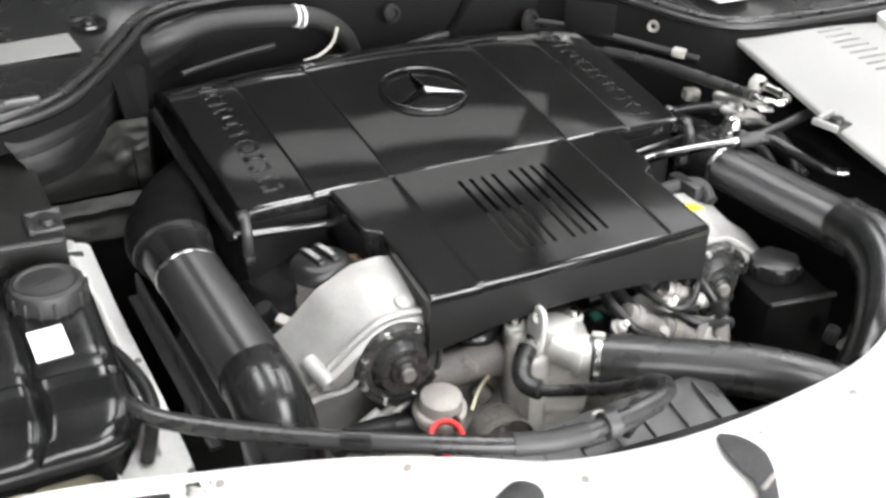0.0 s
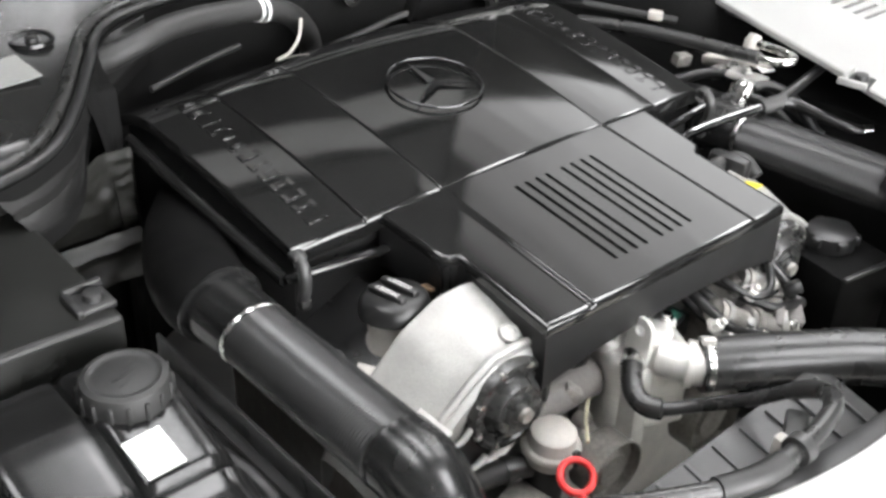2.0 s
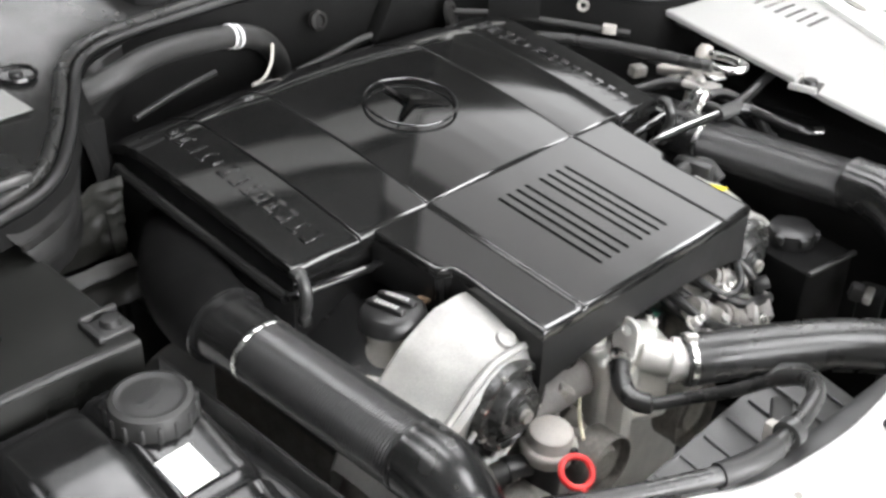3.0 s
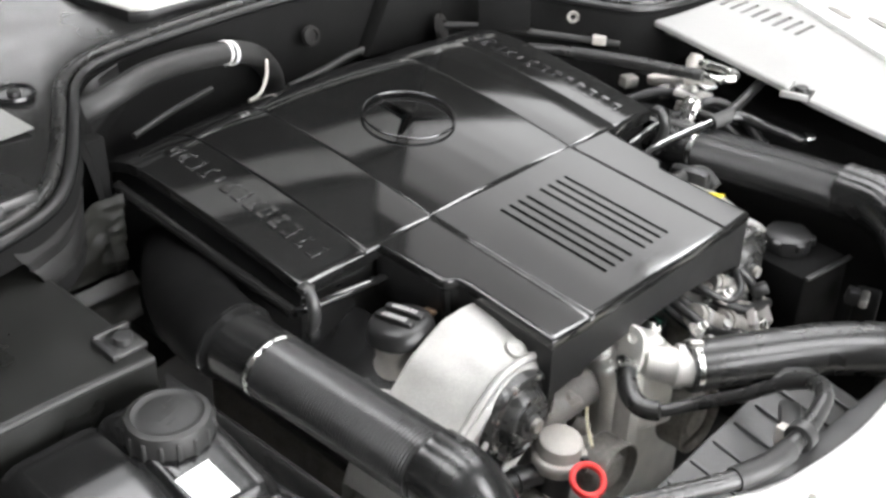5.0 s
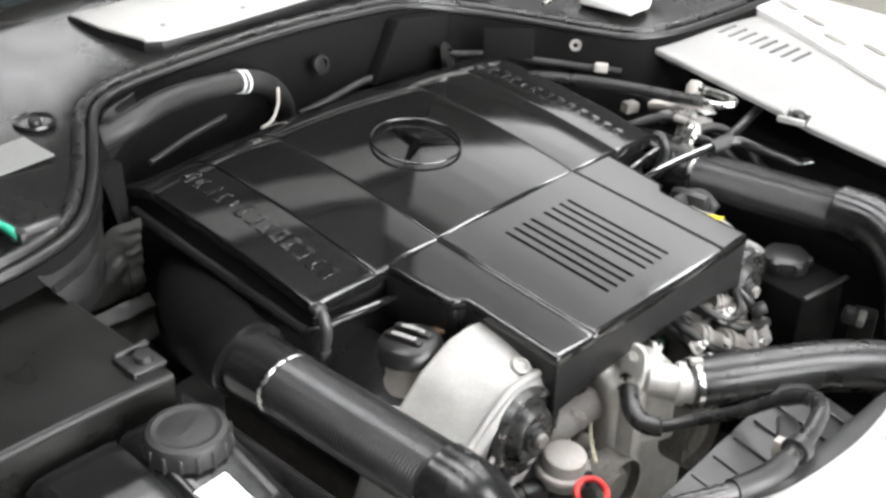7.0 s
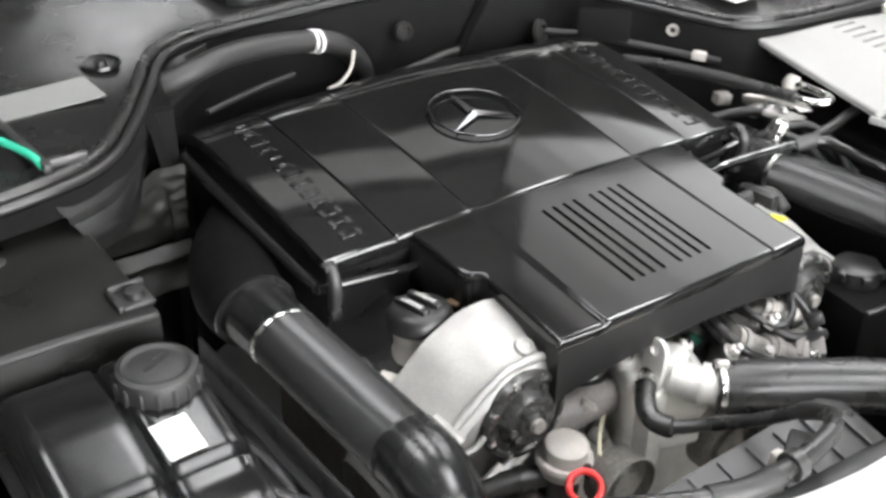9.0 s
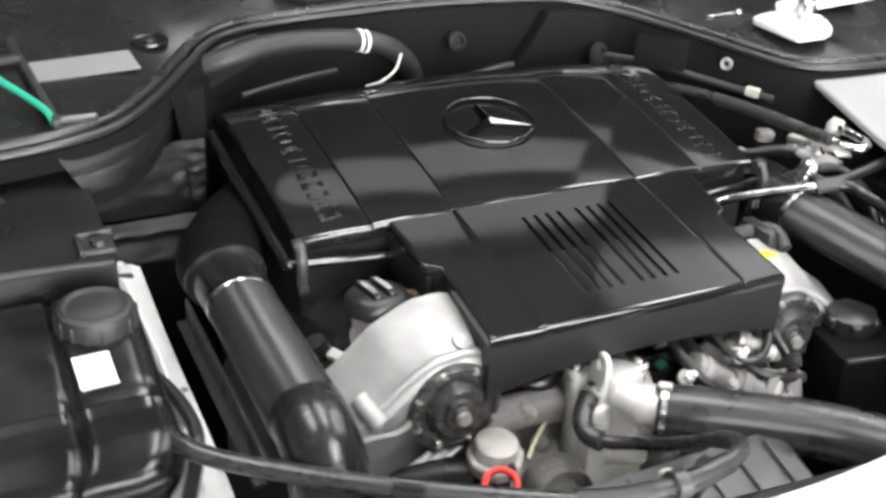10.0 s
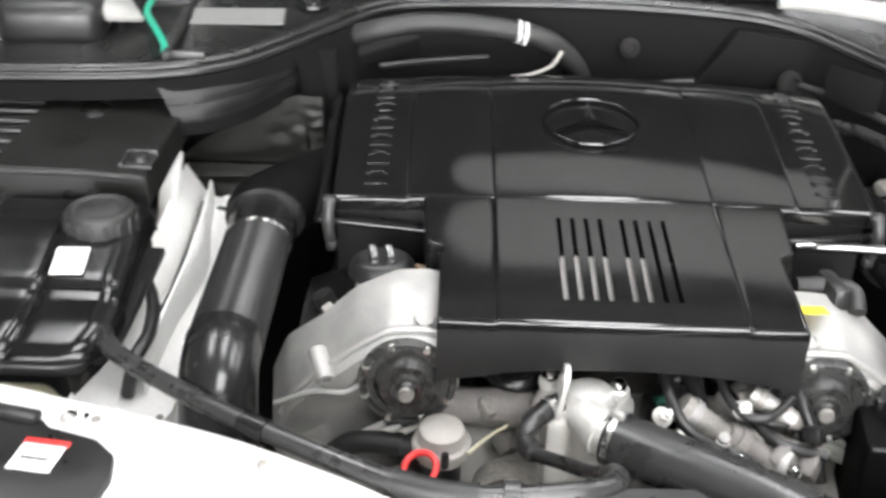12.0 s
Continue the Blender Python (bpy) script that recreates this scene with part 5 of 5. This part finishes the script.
part("sticker", box((0.10, 0.02, 0.002), (-0.665, 0.50, 0.151), (0, 0, 4)), PAPER, fb)
part("sticker_mark", box((0.04, 0.02, 0.002), (-0.660, 0.50, 0.1525), (0, 0, 4)), YELLOW, fb)

# hinge at the far cowl corner
hg = thing("hinge_bracket", "white painted bonnet hinge in the cowl corner", "hinge")
part("leaf", prism([(0.49, 0.50), (0.53, 0.512), (0.56, 0.50), (0.59, 0.455), (0.57, 0.42), (0.55, 0.41), (0.50, 0.41)], 0.078, 0.092, 0.004), PAINT, hg)
for x, y, r in ((0.52, 0.47, 20), (0.555, 0.45, -30), (0.535, 0.43, 60)):
    part("stiffener", box((0.03, 0.012, 0.012), (x, y, 0.096), (10, 0, r), 0.004), PAINT, hg)
part("rod", tube([(0.418, 0.512, 0.092), (0.445, 0.514, 0.092), (0.472, 0.516, 0.092)], 0.0032, segs=10), STEEL, hg)
part("ball_end", lathe([(0, -0.007), (0.005, -0.005), (0.007, 0), (0.005, 0.005), (0, 0.007)], pose(0.474, 0.516, 0.093), 16), STEEL, hg)
part("arm", box((0.14, 0.022, 0.02), (0.60, 0.48, 0.11), (0, -15, -30), 0.006), PAINT, hg)
part("pivot", lathe([(0.014, 0), (0.014, 0.02), (0.01, 0.024), (0, 0.024)], pose(0.56, 0.47, 0.095), 20), STEEL, hg)
part("pad", box((0.12, 0.10, 0.02), (0.66, 0.56, 0.10), (0, 0, -20), 0.008), BLACK, hg)

rl = thing("drain_tube", "pale tube lying behind the bonnet seal", "tube")
part("tube", tube([(0.28, 0.668, 0.118), (0.34, 0.66, 0.116), (0.40, 0.645, 0.112), (0.455, 0.63, 0.108)], 0.013, segs=20), SILVER, rl)
part("end_cap", lathe([(0.014, -0.006), (0.014, 0.004), (0.010, 0.008), (0, 0.008)], pose(0.455, 0.63, 0.108, 0, 90, -15), 20), SILVER, rl)
hl = thing("hinge_bracket", "white painted bonnet hinge beside the fuse box", "hinge")
part("leaf", box((0.12, 0.05, 0.012), (-0.73, 0.47, 0.105), (0, -10, 20), 0.004), PAINT, hl)
part("arm", box((0.05, 0.07, 0.008), (-0.592, 0.505, 0.132), (20, 12, 40), 0.003), ALU, hl)
part("pivot", lathe([(0.014, 0), (0.014, 0.02), (0.01, 0.024), (0, 0.024)], pose(-0.75, 0.45, 0.11), 20), STEEL, hl)
# white inner bits between tank and hose
st = thing("strut_bracket", "white bracket and bolt on the inner wing", "bracket")
part("upright", box((0.022, 0.03, 0.105), (-0.503, 0.345, -0.05), (0, 8, 0), 0.004), PAINTD, st)
part("upright_foot", box((0.036, 0.04, 0.012), (-0.498, 0.335, -0.096), (0, 4, 0), 0.004), PAINTD, st)
part("recess", box((0.024, 0.012, 0.006), (-0.449, 0.398, -0.0985), (0, 8, 0), 0.002), INK, st)
bolt(st, (-0.450, 0.412, -0.100), (0.1, 0, 1), 0.005, 0.014, PAINTD)
lc = part("cable_loop", tube([(-0.495, 0.17, -0.03), (-0.487, 0.14, -0.034), (-0.460, 0.085, -0.04), (-0.450, 0.03, -0.044), (-0.456, -0.005, -0.052), (-0.466, -0.01, -0.09)], 0.0068), RUBBER)
tagged(lc, "black cable loop beside the coolant tank", "cable")

# connectors, hoses and looms between thermostat and reservoir
def connector(a, b, r, material, ring):
    ob = thing("cable_connector", "dusty cylindrical cable connector on the engine front", "connector", "cable connectors")
    a, b = Vector(a), Vector(b)
    part("barrel", tube([a, a.lerp(b, 0.5), b], r, smooth=False, segs=20), material, ob)
    part("collar", tube([a.lerp(b, 0.15), a.lerp(b, 0.3)], r * 1.18, smooth=False, segs=20), ring, ob)
    part("tip", tube([b, b + (b - a) * 0.12, b + (b - a) * 0.2], lambda s: r * (0.85 - 0.3 * s), segs=20), ring, ob)


connector((0.060, -0.012, -0.078), (0.108, -0.022, -0.112), 0.013, DUST, ALU)
connector((0.104, -0.020, -0.104), (0.160, -0.030, -0.140), 0.014, BROWN, DUST)
connector((0.130, 0.010, -0.078), (0.172, -0.004, -0.098), 0.010, ALUD, DUST)
connector((0.150, 0.03, -0.07), (0.19, 0.02, -0.085), 0.009, BLACK, ALU)
for pts, r in (([(0.046, 0.02, -0.06), (0.050, -0.014, -0.072), (0.062, -0.034, -0.088), (0.092, -0.044, -0.106), (0.118, -0.046, -0.122)], 0.0055), ([(0.10, 0.03, -0.06), (0.105, 0.0, -0.075), (0.122, -0.02, -0.084), (0.145, -0.02, -0.082), (0.168, 0.0, -0.075)], 0.0045), ([(0.165, 0.035, -0.06), (0.178, 0.0, -0.08), (0.190, -0.02, -0.11), (0.20, -0.03, -0.15)], 0.006)):
    c = part("wrapped_cable", tube(pts, r, segs=14), RUBBER)
    tagged(c, "black tape-wrapped cable looping over the engine front", "cable", "wrapped cables")
for x, y, z, k in ((0.058, -0.030, -0.105, 0), (0.118, -0.012, -0.083, 1), (0.040, -0.028, -0.082, 2)):
    g = thing("hex_stud", "bright hexagonal stud with a washer", "stud", "hex studs")
    part("washer", lathe([(0.010, 0), (0.010, 0.002), (0, 0.002)], pose(x, y, z, 35, 10 * k, 0), 20), ALUD, g)
    part("stud", lathe([(0.0062, 0.002), (0.0062, 0.010), (0.004, 0.011), (0.004, 0.016), (0, 0.016)], pose(x, y, z, 35, 10 * k, 0), 6), CAST, g, smooth=10)
mount = thing("connector_mount", "pale connector block on a bracket beside the reservoir", "connector")
part("block", box((0.018, 0.016, 0.020), (0.300, -0.088, -0.130), (10, 0, 30), 0.004), PRIMER, mount)
part("arm", box((0.045, 0.010, 0.010), (0.322, -0.095, -0.142), (0, 12, 18), 0.003), ALUD, mount)
part("foot", box((0.03, 0.03, 0.05), (0.345, -0.09, -0.17), (0, 0, 18), 0.004), BLACK, mount)
